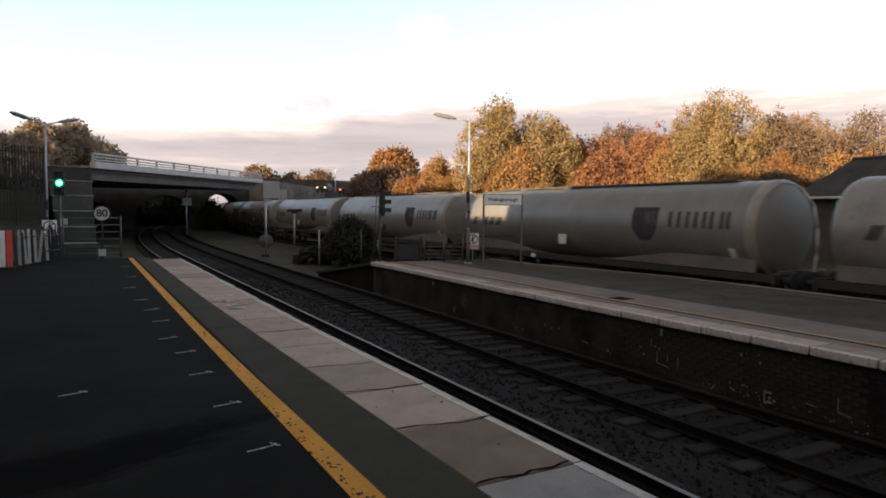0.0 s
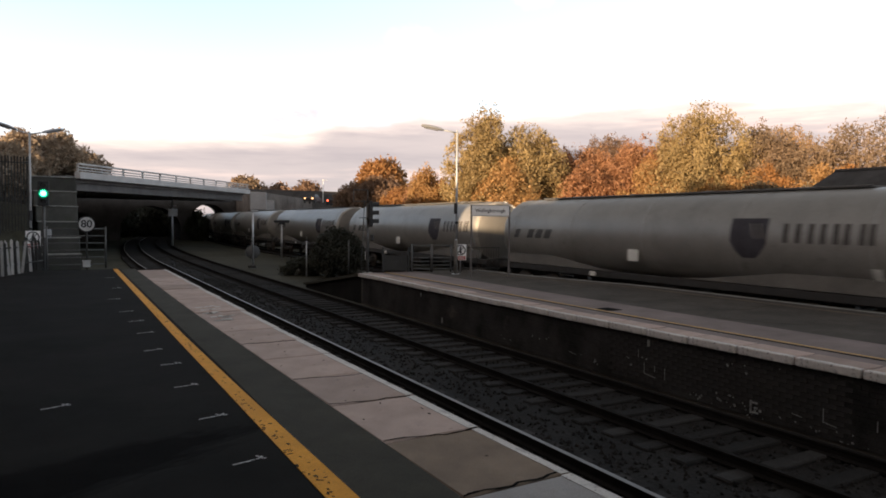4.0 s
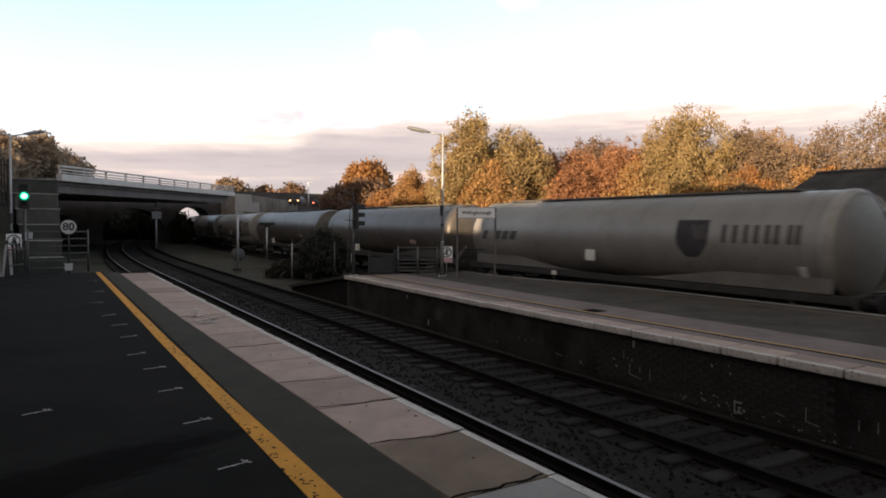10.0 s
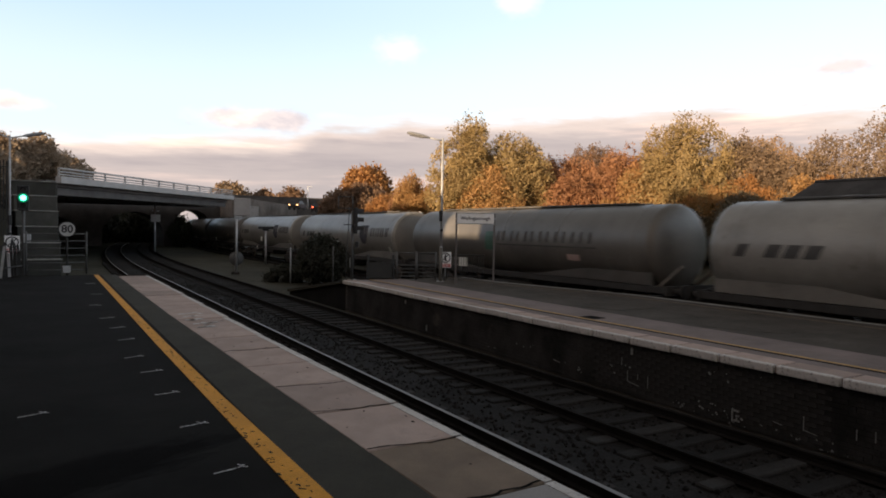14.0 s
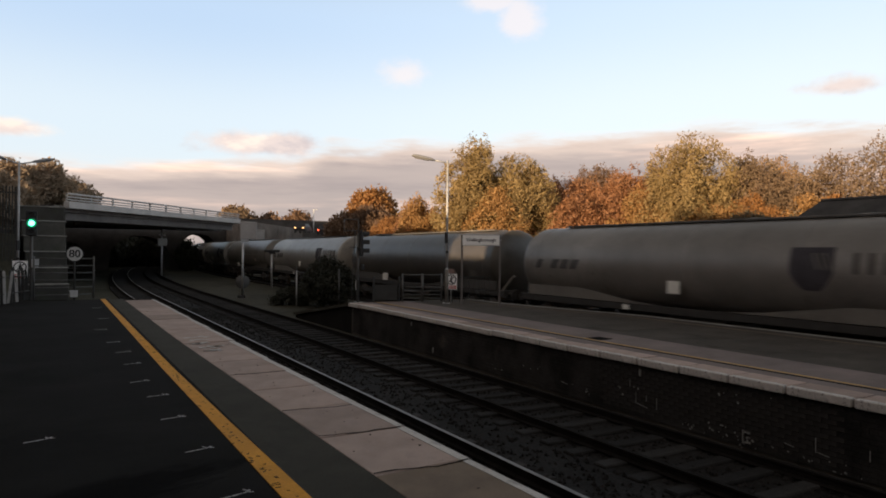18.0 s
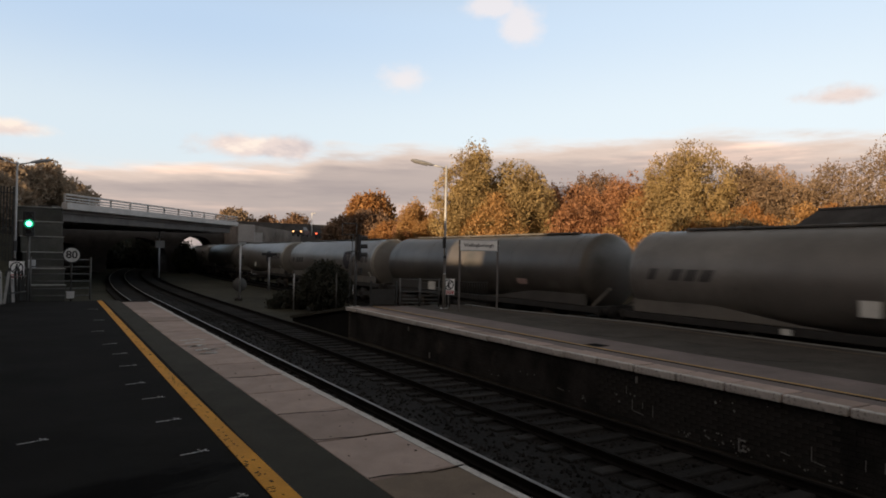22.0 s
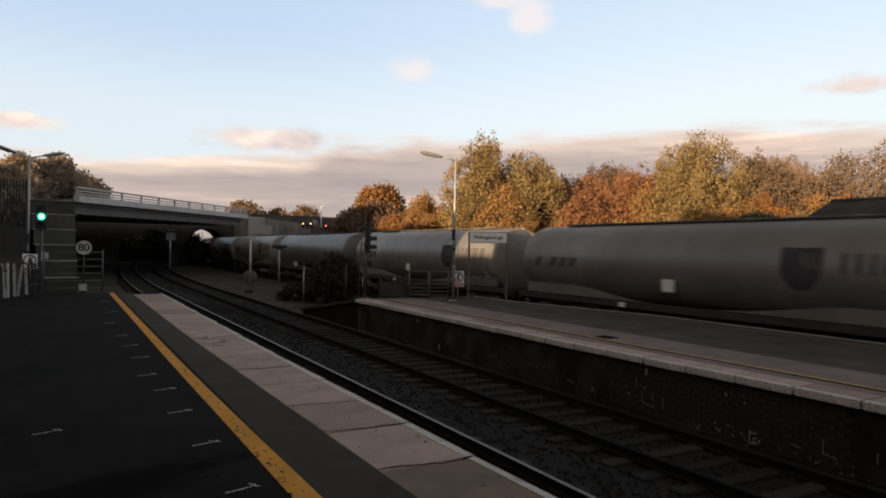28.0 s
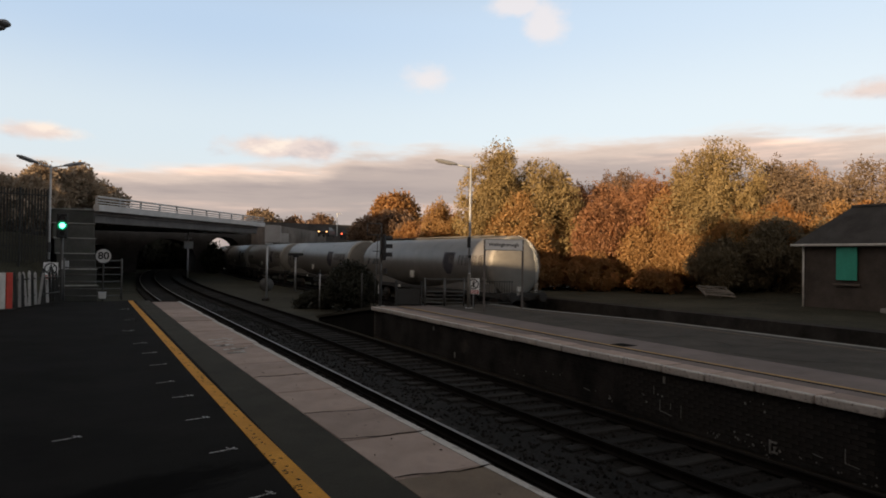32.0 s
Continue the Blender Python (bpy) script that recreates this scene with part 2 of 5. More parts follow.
MORTAR = material("dark_mortar", (0.036, 0.033, 0.031), 0.95, grain=(50, 0.3), stain=(1, 0.4), bump=(50, 0.4), spec=0.1)
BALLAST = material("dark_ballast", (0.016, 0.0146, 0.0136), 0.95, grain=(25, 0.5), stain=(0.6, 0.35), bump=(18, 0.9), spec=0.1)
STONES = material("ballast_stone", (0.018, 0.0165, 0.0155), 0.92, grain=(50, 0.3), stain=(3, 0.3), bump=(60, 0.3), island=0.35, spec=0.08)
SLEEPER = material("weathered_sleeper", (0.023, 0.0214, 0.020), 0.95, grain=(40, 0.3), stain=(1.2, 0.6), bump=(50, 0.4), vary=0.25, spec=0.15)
RAIL_TOP = material("polished_rail", (0.20, 0.19, 0.18), 0.6, 1.0, grain=(60, 0.1), stain=(2, 0.15), bump=(80, 0.05))
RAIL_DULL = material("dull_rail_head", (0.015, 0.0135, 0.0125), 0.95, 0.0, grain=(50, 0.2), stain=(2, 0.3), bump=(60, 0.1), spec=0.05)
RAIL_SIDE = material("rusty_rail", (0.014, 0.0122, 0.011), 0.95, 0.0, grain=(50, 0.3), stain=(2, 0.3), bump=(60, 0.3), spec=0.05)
GALV = material("galvanised_steel", (0.42, 0.43, 0.44), 0.5, 0.6, grain=(40, 0.12), stain=(3, 0.2), bump=(60, 0.05))
POST_GREY = material("grey_painted_steel", (0.40, 0.41, 0.42), 0.55, 0.2, grain=(40, 0.1), stain=(3, 0.2), bump=(60, 0.05))
SIGN_WHITE = material("white_enamel", (0.86, 0.86, 0.84), 0.4, grain=(30, 0.04), stain=(4, 0.08), bump=(40, 0.02))
BLACK = material("black_paint", (0.015, 0.015, 0.016), 0.6, grain=(30, 0.2), stain=(3, 0.2), bump=(60, 0.1))
INK = material("black_lettering", (0.02, 0.02, 0.022), 0.6, grain=(30, 0.1), stain=(3, 0.1), bump=(60, 0.0))
RED = material("red_enamel", (0.45, 0.03, 0.03), 0.5, grain=(30, 0.1), stain=(3, 0.1), bump=(60, 0.05))
RED_BARRIER = material("red_barrier_plastic", (0.5, 0.045, 0.025), 0.5, grain=(30, 0.1), stain=(3, 0.2), bump=(60, 0.05))
CREAM = material("cream_barrier_plastic", (0.55, 0.52, 0.48), 0.5, grain=(30, 0.1), stain=(3, 0.2), bump=(60, 0.05))
GREEN_LENS = material("green_lens", (0.0, 0.4, 0.2), 0.3, grain=(1, 0), stain=(1, 0), bump=(1, 0), emit=((0.10, 1.0, 0.50), 4.5))
# glowing material that imitates the halo around the green light
GREEN_HALO = material("green_halo_glow", (0.0, 0.2, 0.1), 0.4, grain=(1, 0), stain=(1, 0), bump=(1, 0), emit=((0.0, 0.8, 0.35), 0.22))
RED_LAMP = material("red_tail_lamp", (0.5, 0.02, 0.01), 0.3, grain=(1, 0), stain=(1, 0), bump=(1, 0), emit=((1.0, 0.12, 0.05), 3.0))
AMBER_LAMP = material("amber_lamp", (0.6, 0.3, 0.1), 0.3, grain=(1, 0), stain=(1, 0), bump=(1, 0), emit=((1.0, 0.5, 0.2), 2.0))
TANK = material("dusty_grey_tank_paint", (0.235, 0.226, 0.208), 0.42, 0.22, spots=[(0.5, 0.52, 0.8, (0.15, 0.14, 0.126)), (2.5, 0.62, 0.8, (0.125, 0.115, 0.10))], grain=(18, 0.08), stain=(0.35, 0.22), bump=(25, 0.06), vary=0.1)
TANK_DARK = material("grimy_dark_tank_paint", (0.09, 0.081, 0.072), 0.42, 0.25, spots=[(0.5, 0.5, 0.75, (0.045, 0.05, 0.04)), (2.5, 0.64, 0.8, (0.11, 0.098, 0.08))], grain=(18, 0.12), stain=(0.35, 0.35), bump=(25, 0.08), vary=0.15)
# later wagons: real dirt, plus a darker tone for the dimmer exposure
TANK_DIMMED = material("dirty_dimmed_tank_paint", (0.205, 0.192, 0.177), 0.42, 0.22, spots=[(0.5, 0.5, 0.75, (0.125, 0.116, 0.105)), (2.5, 0.62, 0.8, (0.10, 0.092, 0.082))], grain=(18, 0.1), stain=(0.35, 0.28), bump=(25, 0.06), vary=0.12)
FRAME_DARK = material("grimy_underframe", (0.03, 0.028, 0.026), 0.85, grain=(30, 0.3), stain=(2, 0.3), bump=(40, 0.3))
WHEEL = material("wheel_steel", (0.09, 0.075, 0.065), 0.6, 0.5, grain=(30, 0.2), stain=(4, 0.3), bump=(40, 0.1))
WALKWAY = material("walkway_grating", (0.16, 0.155, 0.15), 0.7, 0.3, grain=(30, 0.2), stain=(2, 0.2), bump=(40, 0.2))
# darker dome and paler rim: the fall of light put into two paints
TANK_END = material("shade_toned_tank_end", (0.19, 0.18, 0.16), 0.6, 0.0, spots=[(1.2, 0.5, 0.75, (0.14, 0.132, 0.118))], grain=(18, 0.1), stain=(0.6, 0.25), bump=(25, 0.1), vary=0.15)
TANK_RIM = material("light_toned_rim", (0.28, 0.265, 0.235), 0.5, grain=(18, 0.1), stain=(0.8, 0.25), bump=(25, 0.1))
LOGO_BLUE = material("dark_blue_decal", (0.058, 0.055, 0.064), 0.7, grain=(30, 0.1), stain=(2, 0.25), bump=(40, 0.0), spec=0.1)
LOGO_GREY = material("slate_decal", (0.085, 0.08, 0.076), 0.7, grain=(30, 0.1), stain=(2, 0.25), bump=(40, 0.0), spec=0.1)
LOGO_DARK = material("dark_ghost_lettering", (0.068, 0.063, 0.057), 0.7, grain=(30, 0.2), stain=(2, 0.4), bump=(40, 0.0))
TANK_MID = material("streaked_grey_tank_paint", (0.14, 0.131, 0.117), 0.42, 0.25, spots=[(0.5, 0.5, 0.75, (0.09, 0.085, 0.075)), (2.5, 0.62, 0.8, (0.15, 0.14, 0.125))], grain=(18, 0.1), stain=(0.35, 0.3), bump=(25, 0.08))
LOGO_FAINT = material("faded_decal", (0.058, 0.056, 0.054), 0.7, grain=(30, 0.1), stain=(2, 0.25), bump=(40, 0.0))
LOGO_GREEN = material("green_decal", (0.05, 0.115, 0.08), 0.55, grain=(30, 0.1), stain=(2, 0.25), bump=(40, 0.0))
PLACARD = material("pale_placard", (0.66, 0.66, 0.62), 0.6, grain=(30, 0.06), stain=(3, 0.15), bump=(40, 0.0))
PINKISH = material("faded_red_placard", (0.42, 0.30, 0.27), 0.6, grain=(30, 0.1), stain=(6, 0.3), bump=(40, 0.0))
CONCRETE = material("weathered_concrete", (0.33, 0.32, 0.31), 0.85, spots=[(1.2, 0.58, 0.8, (0.2, 0.19, 0.18))], grain=(40, 0.15), stain=(0.5, 0.25), bump=(40, 0.2))
PARAPET = material("pale_bridge_paint", (0.47, 0.455, 0.44), 0.6, grain=(20, 0.1), stain=(0.6, 0.2), bump=(40, 0.1))
GIRDER = material("dark_bridge_girder", (0.11, 0.102, 0.097), 0.8, grain=(20, 0.2), stain=(0.6, 0.35), bump=(40, 0.15))
STONE_WING = material("mossy_block_wall", (0.056, 0.055, 0.048), 0.9, spots=[(1.5, 0.55, 0.75, (0.04, 0.046, 0.03))], grain=(20, 0.3), stain=(0.8, 0.35), bump=(30, 0.5), vary=0.25)
OLD_BRICK = material("old_arch_brick", (0.06, 0.054, 0.05), 0.92, grain=(20, 0.3), stain=(0.5, 0.4), bump=(30, 0.5), vary=0.2)
BANK_GREY = material("weathered_embankment", (0.17, 0.143, 0.122), 0.92, grain=(20, 0.3), stain=(0.5, 0.4), bump=(30, 0.5))
SIGN_DULL = material("dull_sign_face", (0.42, 0.42, 0.41), 0.6, grain=(30, 0.06), stain=(4, 0.12), bump=(40, 0.02))
LEDGE = material("weathered_ledge", (0.25, 0.248, 0.23), 0.9, grain=(30, 0.2), stain=(1.5, 0.35), bump=(40, 0.3))
SADDLE = material("grey_saddle_paint", (0.135, 0.126, 0.111), 0.7, grain=(18, 0.15), stain=(0.5, 0.3), bump=(25, 0.1))
HUT_BRICK = material("hut_brick", (0.10, 0.083, 0.072), 0.92, grain=(30, 0.3), stain=(1.0, 0.35), bump=(40, 0.4), vary=0.3)
SLATE = material("dark_roof_slate", (0.048, 0.046, 0.045), 0.9, grain=(30, 0.2), stain=(1.0, 0.3), bump=(40, 0.3), vary=0.25, spec=0.12)
HUT_GREEN = material("turquoise_shutter_paint", (0.03, 0.36, 0.26), 0.55, grain=(30, 0.06), stain=(2, 0.12), bump=(40, 0.05))
WHITE_TRIM = material("white_gutter_paint", (0.6, 0.59, 0.56), 0.6, grain=(30, 0.1), stain=(2, 0.2), bump=(40, 0.05))
PALE_WOOD = material("grey_pallet_wood", (0.16, 0.14, 0.12), 0.85, grain=(40, 0.25), stain=(4, 0.3), bump=(50, 0.3), vary=0.25)
EARTH = material("dark_earth_and_grass", (0.050, 0.048, 0.035), 0.95, spots=[(0.9, 0.55, 0.75, (0.078, 0.07, 0.05))], grain=(14, 0.5), stain=(0.3, 0.4), bump=(10, 0.9), spec=0.1)
BARK = material("bark", (0.085, 0.062, 0.045), 0.9, grain=(25, 0.35), stain=(2, 0.3), bump=(30, 0.6))
FENCE_WOOD = material("grey_fence_board", (0.40, 0.38, 0.36), 0.85, grain=(40, 0.2), stain=(3, 0.3), bump=(50, 0.2), vary=0.2)
FENCE_DARK = material("dark_fence_steel", (0.032, 0.032, 0.03), 0.7, 0.2, grain=(40, 0.2), stain=(3, 0.3), bump=(50, 0.1))
GATE_STEEL = material("dull_gate_steel", (0.10, 0.10, 0.098), 0.6, 0.4, grain=(40, 0.15), stain=(3, 0.25), bump=(50, 0.05))
LAMP_GREY = material("lamp_housing_grey", (0.24, 0.245, 0.255), 0.5, 0.1, grain=(30, 0.08), stain=(4, 0.15), bump=(40, 0.03))
LAMP_GLASS = material("lamp_diffuser", (0.22, 0.225, 0.23), 0.25, grain=(30, 0.05), stain=(4, 0.1), bump=(40, 0.0))
CAR_RED = material("car_paint", (0.03, 0.028, 0.03), 0.5, 0.0, grain=(30, 0.03), stain=(4, 0.1), bump=(40, 0.0))
GLASS_DARK = material("dark_window_glass", (0.02, 0.022, 0.025), 0.1, grain=(1, 0), stain=(1, 0), bump=(1, 0))
CASTER_BRICK = material("shade_wall_brick", (0.20, 0.12, 0.09), 0.9, grain=(30, 0.25), stain=(0.6, 0.3), bump=(40, 0.3))


def leaf_material(name, a, b, shade):
    m = bpy.data.materials.new(name)
    m.use_nodes = True
    nt = m.node_tree
    link = nt.links.new
    p = nt.nodes["Principled BSDF"]
    p.inputs["Roughness"].default_value = 0.65
    ge = nt.nodes.new("ShaderNodeNewGeometry")
    co = nt.nodes.new("ShaderNodeTexCoord")
    n = nt.nodes.new("ShaderNodeTexNoise")
    n.inputs["Scale"].default_value = 0.55
    n.inputs["Detail"].default_value = 3.0
    link(co.outputs["Object"], n.inputs["Vector"])
    add = nt.nodes.new("ShaderNodeMath")
    add.operation = 'MULTIPLY_ADD'
    add.inputs[1].default_value = 0.26
    link(ge.outputs["Random Per Island"], add.inputs[0])
    sub = nt.nodes.new("ShaderNodeMapRange")
    sub.inputs["From Min"].default_value, sub.inputs["From Max"].default_value = 0.35, 0.65
    sub.inputs["To Min"].default_value, sub.inputs["To Max"].default_value = 0.08, 0.58
    link(n.outputs["Fac"], sub.inputs["Value"])
    link(sub.outputs[0], add.inputs[2])
    r = nt.nodes.new("ShaderNodeValToRGB")
    r.color_ramp.elements[0].color, r.color_ramp.elements[1].color = (*shade, 1), (*b, 1)
    e = r.color_ramp.elements.new(0.5)
    e.color = (*a, 1)
    link(add.outputs[0], r.inputs[0])
    link(r.outputs[0], p.inputs["Base Color"])
    tr = nt.nodes.new("ShaderNodeBsdfTranslucent")
    link(r.outputs[0], tr.inputs["Color"])
    mx = nt.nodes.new("ShaderNodeMixShader")
    mx.inputs[0].default_value = 0.38
    link(p.outputs[0], mx.inputs[1])
    link(tr.outputs[0], mx.inputs[2])
    link(mx.outputs[0], nt.nodes["Material Output"].inputs["Surface"])
    return m


LEAF_GOLD = leaf_material("golden_leaves", (0.392, 0.230, 0.090), (0.549, 0.347, 0.140), (0.306, 0.182, 0.073))
LEAF_OLIVE = leaf_material("olive_leaves", (0.318, 0.232, 0.102), (0.52, 0.392, 0.18), (0.262, 0.189, 0.087))
LEAF_RUST = leaf_material("rusty_leaves", (0.325, 0.162, 0.078), (0.437, 0.230, 0.112), (0.262, 0.131, 0.066))
LEAF_ORANGE = leaf_material("orange_leaves", (0.347, 0.174, 0.062), (0.470, 0.258, 0.095), (0.204, 0.116, 0.044))
LEAF_BROWN = leaf_material("brown_olive_leaves", (0.247, 0.176, 0.112), (0.390, 0.273, 0.176), (0.152, 0.112, 0.074))
LEAF_DULL = leaf_material("dull_rust_leaves", (0.221, 0.137, 0.085), (0.312, 0.195, 0.117), (0.152, 0.098, 0.061))
# leaf tone lowered to stand for the shadow cast on these bushes
LEAF_MID = leaf_material("shade_toned_olive_leaves", (0.17, 0.14, 0.088), (0.22, 0.175, 0.11), (0.11, 0.09, 0.058))
LEAF_BLACK = leaf_material("near_black_leaves", (0.042, 0.043, 0.03), (0.06, 0.06, 0.04), (0.028, 0.029, 0.02))
LEAF_HILL = leaf_material("pale_brown_leaves", (0.34, 0.265, 0.19), (0.45, 0.35, 0.25), (0.24, 0.185, 0.13))
LEAF_DARK = leaf_material("dark_green_leaves", (0.045, 0.046, 0.022), (0.07, 0.064, 0.03), (0.026, 0.028, 0.014))

# ---- mesh helpers ----
class Shape:
    """Collects solid pieces in one bmesh."""

    def __init__(self):
        self.bm = bmesh.new()

    def box(self, c, s, bevel=0.0, turn=None):
        m = Matrix.Translation(c)
        if turn is not None:
            m = m @ Euler([radians(a) for a in turn]).to_matrix().to_4x4()
        g = bmesh.ops.create_cube(self.bm, size=1.0, matrix=m @ Matrix.Diagonal((*s, 1)))
        if bevel:
            edges = list({e for v in g["verts"] for e in v.link_edges})
            bmesh.ops.bevel(self.bm, geom=edges, offset=min(bevel, min(s) * 0.45), segments=1, affect='EDGES')
        return self

    def tube(self, a, b, r0, r1=None, seg=10, caps=True):
        a, b = Vector(a), Vector(b)
        r1 = r0 if r1 is None else r1
        q = (b - a).to_track_quat('Z', 'Y').to_matrix()
        rings = []
        for p, r in ((a, r0), (b, r1)):
            rings.append([self.bm.verts.new(p + q @ Vector((math.cos(2 * math.pi * i / seg) * r, math.sin(2 * math.pi * i / seg) * r, 0))) for i in range(seg)])
        for i in range(seg):
            f = self.bm.faces.new((rings[0][i], rings[0][(i + 1) % seg], rings[1][(i + 1) % seg], rings[1][i]))
            f.smooth = True
        if caps:
            self.bm.faces.new(rings[0][::-1])
            self.bm.faces.new(rings[1])
        return self

    def lathe(self, profile, seg=24, axis='Y', at=(0, 0, 0), squash=(1, 1)):
        """profile: (place on the axis, radius) from end to end; radius 0 closes it."""
        rings = []
        at = Vector(at)
        for d, r in profile:
            if r == 0:
                rings.append([self.bm.verts.new(at + {'Y': Vector((0, d, 0)), 'Z': Vector((0, 0, d)), 'X': Vector((d, 0, 0))}[axis])])
                continue
            ring = []
            for i in range(seg):
                c, s = math.cos(2 * math.pi * i / seg) * r * squash[0], math.sin(2 * math.pi * i / seg) * r * squash[1]
                ring.append(self.bm.verts.new(at + {'Y': Vector((c, d, s)), 'Z': Vector((c, s, d)), 'X': Vector((d, c, s))}[axis]))
            rings.append(ring)
        for p, q in zip(rings, rings[1:]):
            for i in range(seg):
                j = (i + 1) % seg
                vs = [p[i % len(p)], p[j % len(p)], q[j % len(q)], q[i % len(q)]]
                vs = [v for k, v in enumerate(vs) if v not in vs[:k]]
                f = self.bm.faces.new(vs)
                f.smooth = True
        return self

    def prism(self, outline, z0, z1, m=None):
        """Upright solid over a flat outline of (x, y)."""
        m = m or Matrix()
        lo = [self.bm.verts.new(m @ Vector((x, y, z0))) for x, y in outline]
        hi = [self.bm.verts.new(m @ Vector((x, y, z1))) for x, y in outline]
        n = len(outline)
        self.bm.faces.new(lo[::-1])
        self.bm.faces.new(hi)
        for i in range(n):
            self.bm.faces.new((lo[i], lo[(i + 1) % n], hi[(i + 1) % n], hi[i]))
        return self

    def loft(self, sections, closed_ends=True):
        """Skin over equal-sized rings of points."""
        rings = [[self.bm.verts.new(p) for p in s] for s in sections]
        n = len(rings[0])
        for p, q in zip(rings, rings[1:]):
            for i in range(n):
                self.bm.faces.new((p[i], p[(i + 1) % n], q[(i + 1) % n], q[i]))
        if closed_ends:
            self.bm.faces.new(rings[0][::-1])
            self.bm.faces.new(rings[-1])
        return self

    def mesh(self, name, mat):
        bmesh.ops.recalc_face_normals(self.bm, faces=self.bm.faces)
        me = bpy.data.meshes.new(name)
        self.bm.to_mesh(me)
        self.bm.free()
        me.materials.append(mat)
        return me


def part(name, shape, mat, parent=None, label="", at=None):
    ob = new(name, shape if isinstance(shape, bpy.types.Mesh) else shape.mesh(name, mat))
    if parent is not None:
        ob.parent = parent
    if at is not None:
        ob.matrix_basis = at
    if label:
        ob["label"] = label
    return ob


def thing(name, at, label, category, group="", kind=""):
    ob = new(name)
    ob.empty_display_size = 0.3
    ob.matrix_basis = at
    return tagged(ob, label, category, group, kind)


def struct(name, shape, mat, label, category):
    return tagged(part(name, shape, mat), label, category, kind="structure")


def track_place(s, x0):
    """Place and heading of a track: straight past the station, then a wide right-hand bend, then straight again; the main lines bend sooner."""
    r = 480.0
    s1, s2 = (45.0, 140.0) if x0 < 16 else (64.6, 155.0)
    if s <= s1:
        return x0, s, 0.0
    a = (min(s, s2) - s1) / r
    x, y = x0 + r * (1 - math.cos(a)), s1 + r * math.sin(a)
    if s > s2:
        x, y = x + (s - s2) * math.sin(a), y + (s - s2) * math.cos(a)
    return x, y, a


Z_RAIL = -0.915
TRACKS = (4.75, 8.12, 18.3)

# ---- ground, platforms ----
ground = Shape()
edges = [-2500, -600, -150, -40, 0, 40, 80, 160, 600, 2500]
grid = [[ground.bm.verts.new((x, y, -1.2)) for x in edges] for y in edges]
for i in range(len(edges) - 1):
    for j in range(len(edges) - 1):
        ground.bm.faces.new((grid[i][j], grid[i][j + 1], grid[i + 1][j + 1], grid[i + 1][j]))
struct("ground", ground, EARTH, "dark rough earth and grass around the railway", "ground")

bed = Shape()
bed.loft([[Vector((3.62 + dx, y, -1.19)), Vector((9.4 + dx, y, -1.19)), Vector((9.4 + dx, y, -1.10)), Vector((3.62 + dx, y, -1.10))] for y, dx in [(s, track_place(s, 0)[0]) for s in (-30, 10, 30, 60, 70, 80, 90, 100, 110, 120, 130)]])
struct("ballast_bed", bed, BALLAST, "dark ballast bed between two platforms", "track bed")
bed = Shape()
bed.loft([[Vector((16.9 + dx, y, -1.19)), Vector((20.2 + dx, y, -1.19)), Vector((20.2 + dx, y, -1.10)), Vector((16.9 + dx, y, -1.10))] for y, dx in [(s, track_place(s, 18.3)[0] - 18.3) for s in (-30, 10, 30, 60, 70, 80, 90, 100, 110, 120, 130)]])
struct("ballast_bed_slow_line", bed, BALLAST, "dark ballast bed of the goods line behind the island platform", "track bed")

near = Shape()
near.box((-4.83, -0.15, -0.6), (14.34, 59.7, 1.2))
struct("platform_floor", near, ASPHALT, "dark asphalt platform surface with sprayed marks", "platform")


def coping_inner(y):
    return 2.48 - min(0.14, max(0.0, (y - 5) * 0.013))


def coping_outer(y):
    return 3.43 + min(0.09, max(0.0, (11 - y) * 0.012))


YS = (-30, 5, 8, 11, 16, 29.7)
strip = Shape().loft([[Vector((1.8, y, 0.0)), Vector((coping_inner(y), y, 0.0)), Vector((coping_inner(y), y, 0.004)), Vector((1.8, y, 0.004))] for y in YS])
struct("platform_strip", strip, ASPHALT_STRIP, "paler asphalt strip between yellow line and coping", "platform")
line = Shape().loft([[Vector((1.605 - d, y, 0.0)), Vector((1.775 + e - d, y, 0.0)), Vector((1.775 + e - d, y, 0.006)), Vector((1.605 - d, y, 0.006))] for y, d, e in ((-30, 0.0, 0.045), (4.5, 0.0, 0.045), (8, 0.015, 0.01), (12, 0.04, 0.0), (29.7, 0.06, 0.0))])
struct("yellow_line", line, YELLOW, "worn yellow safety line on dark asphalt", "line marking")
base = Shape().box((2.85, -0.15, -0.65), (1.02, 59.7, 1.1))
struct("platform_wall_near", base, MORTAR, "sooty brick face under the platform coping", "platform wall")

def island_edge(y):
    return 9.62 if y < 11 else 9.62 + (y - 11) * 0.20 / 13.2


def island_back(y):
    return 16.7 if y < 15.5 else 16.7 - min(1.2, (y - 15.5) * 0.2)


def island_band(name, off0, off1, z0, z1, mat, label, category, x1=None):
    sh = Shape()
    secs = []
    for y in (-30, 11, 15.5, 21.5, 24.2):
        a, b = island_edge(y) + off0, (island_edge(y) + off1 if x1 is None else island_back(y))
        secs.append([Vector((a, y, z0)), Vector((b, y, z0)), Vector((b, y, z1)), Vector((a, y, z1))])
    sh.loft(secs)
    return struct(name, sh, mat, label, category)


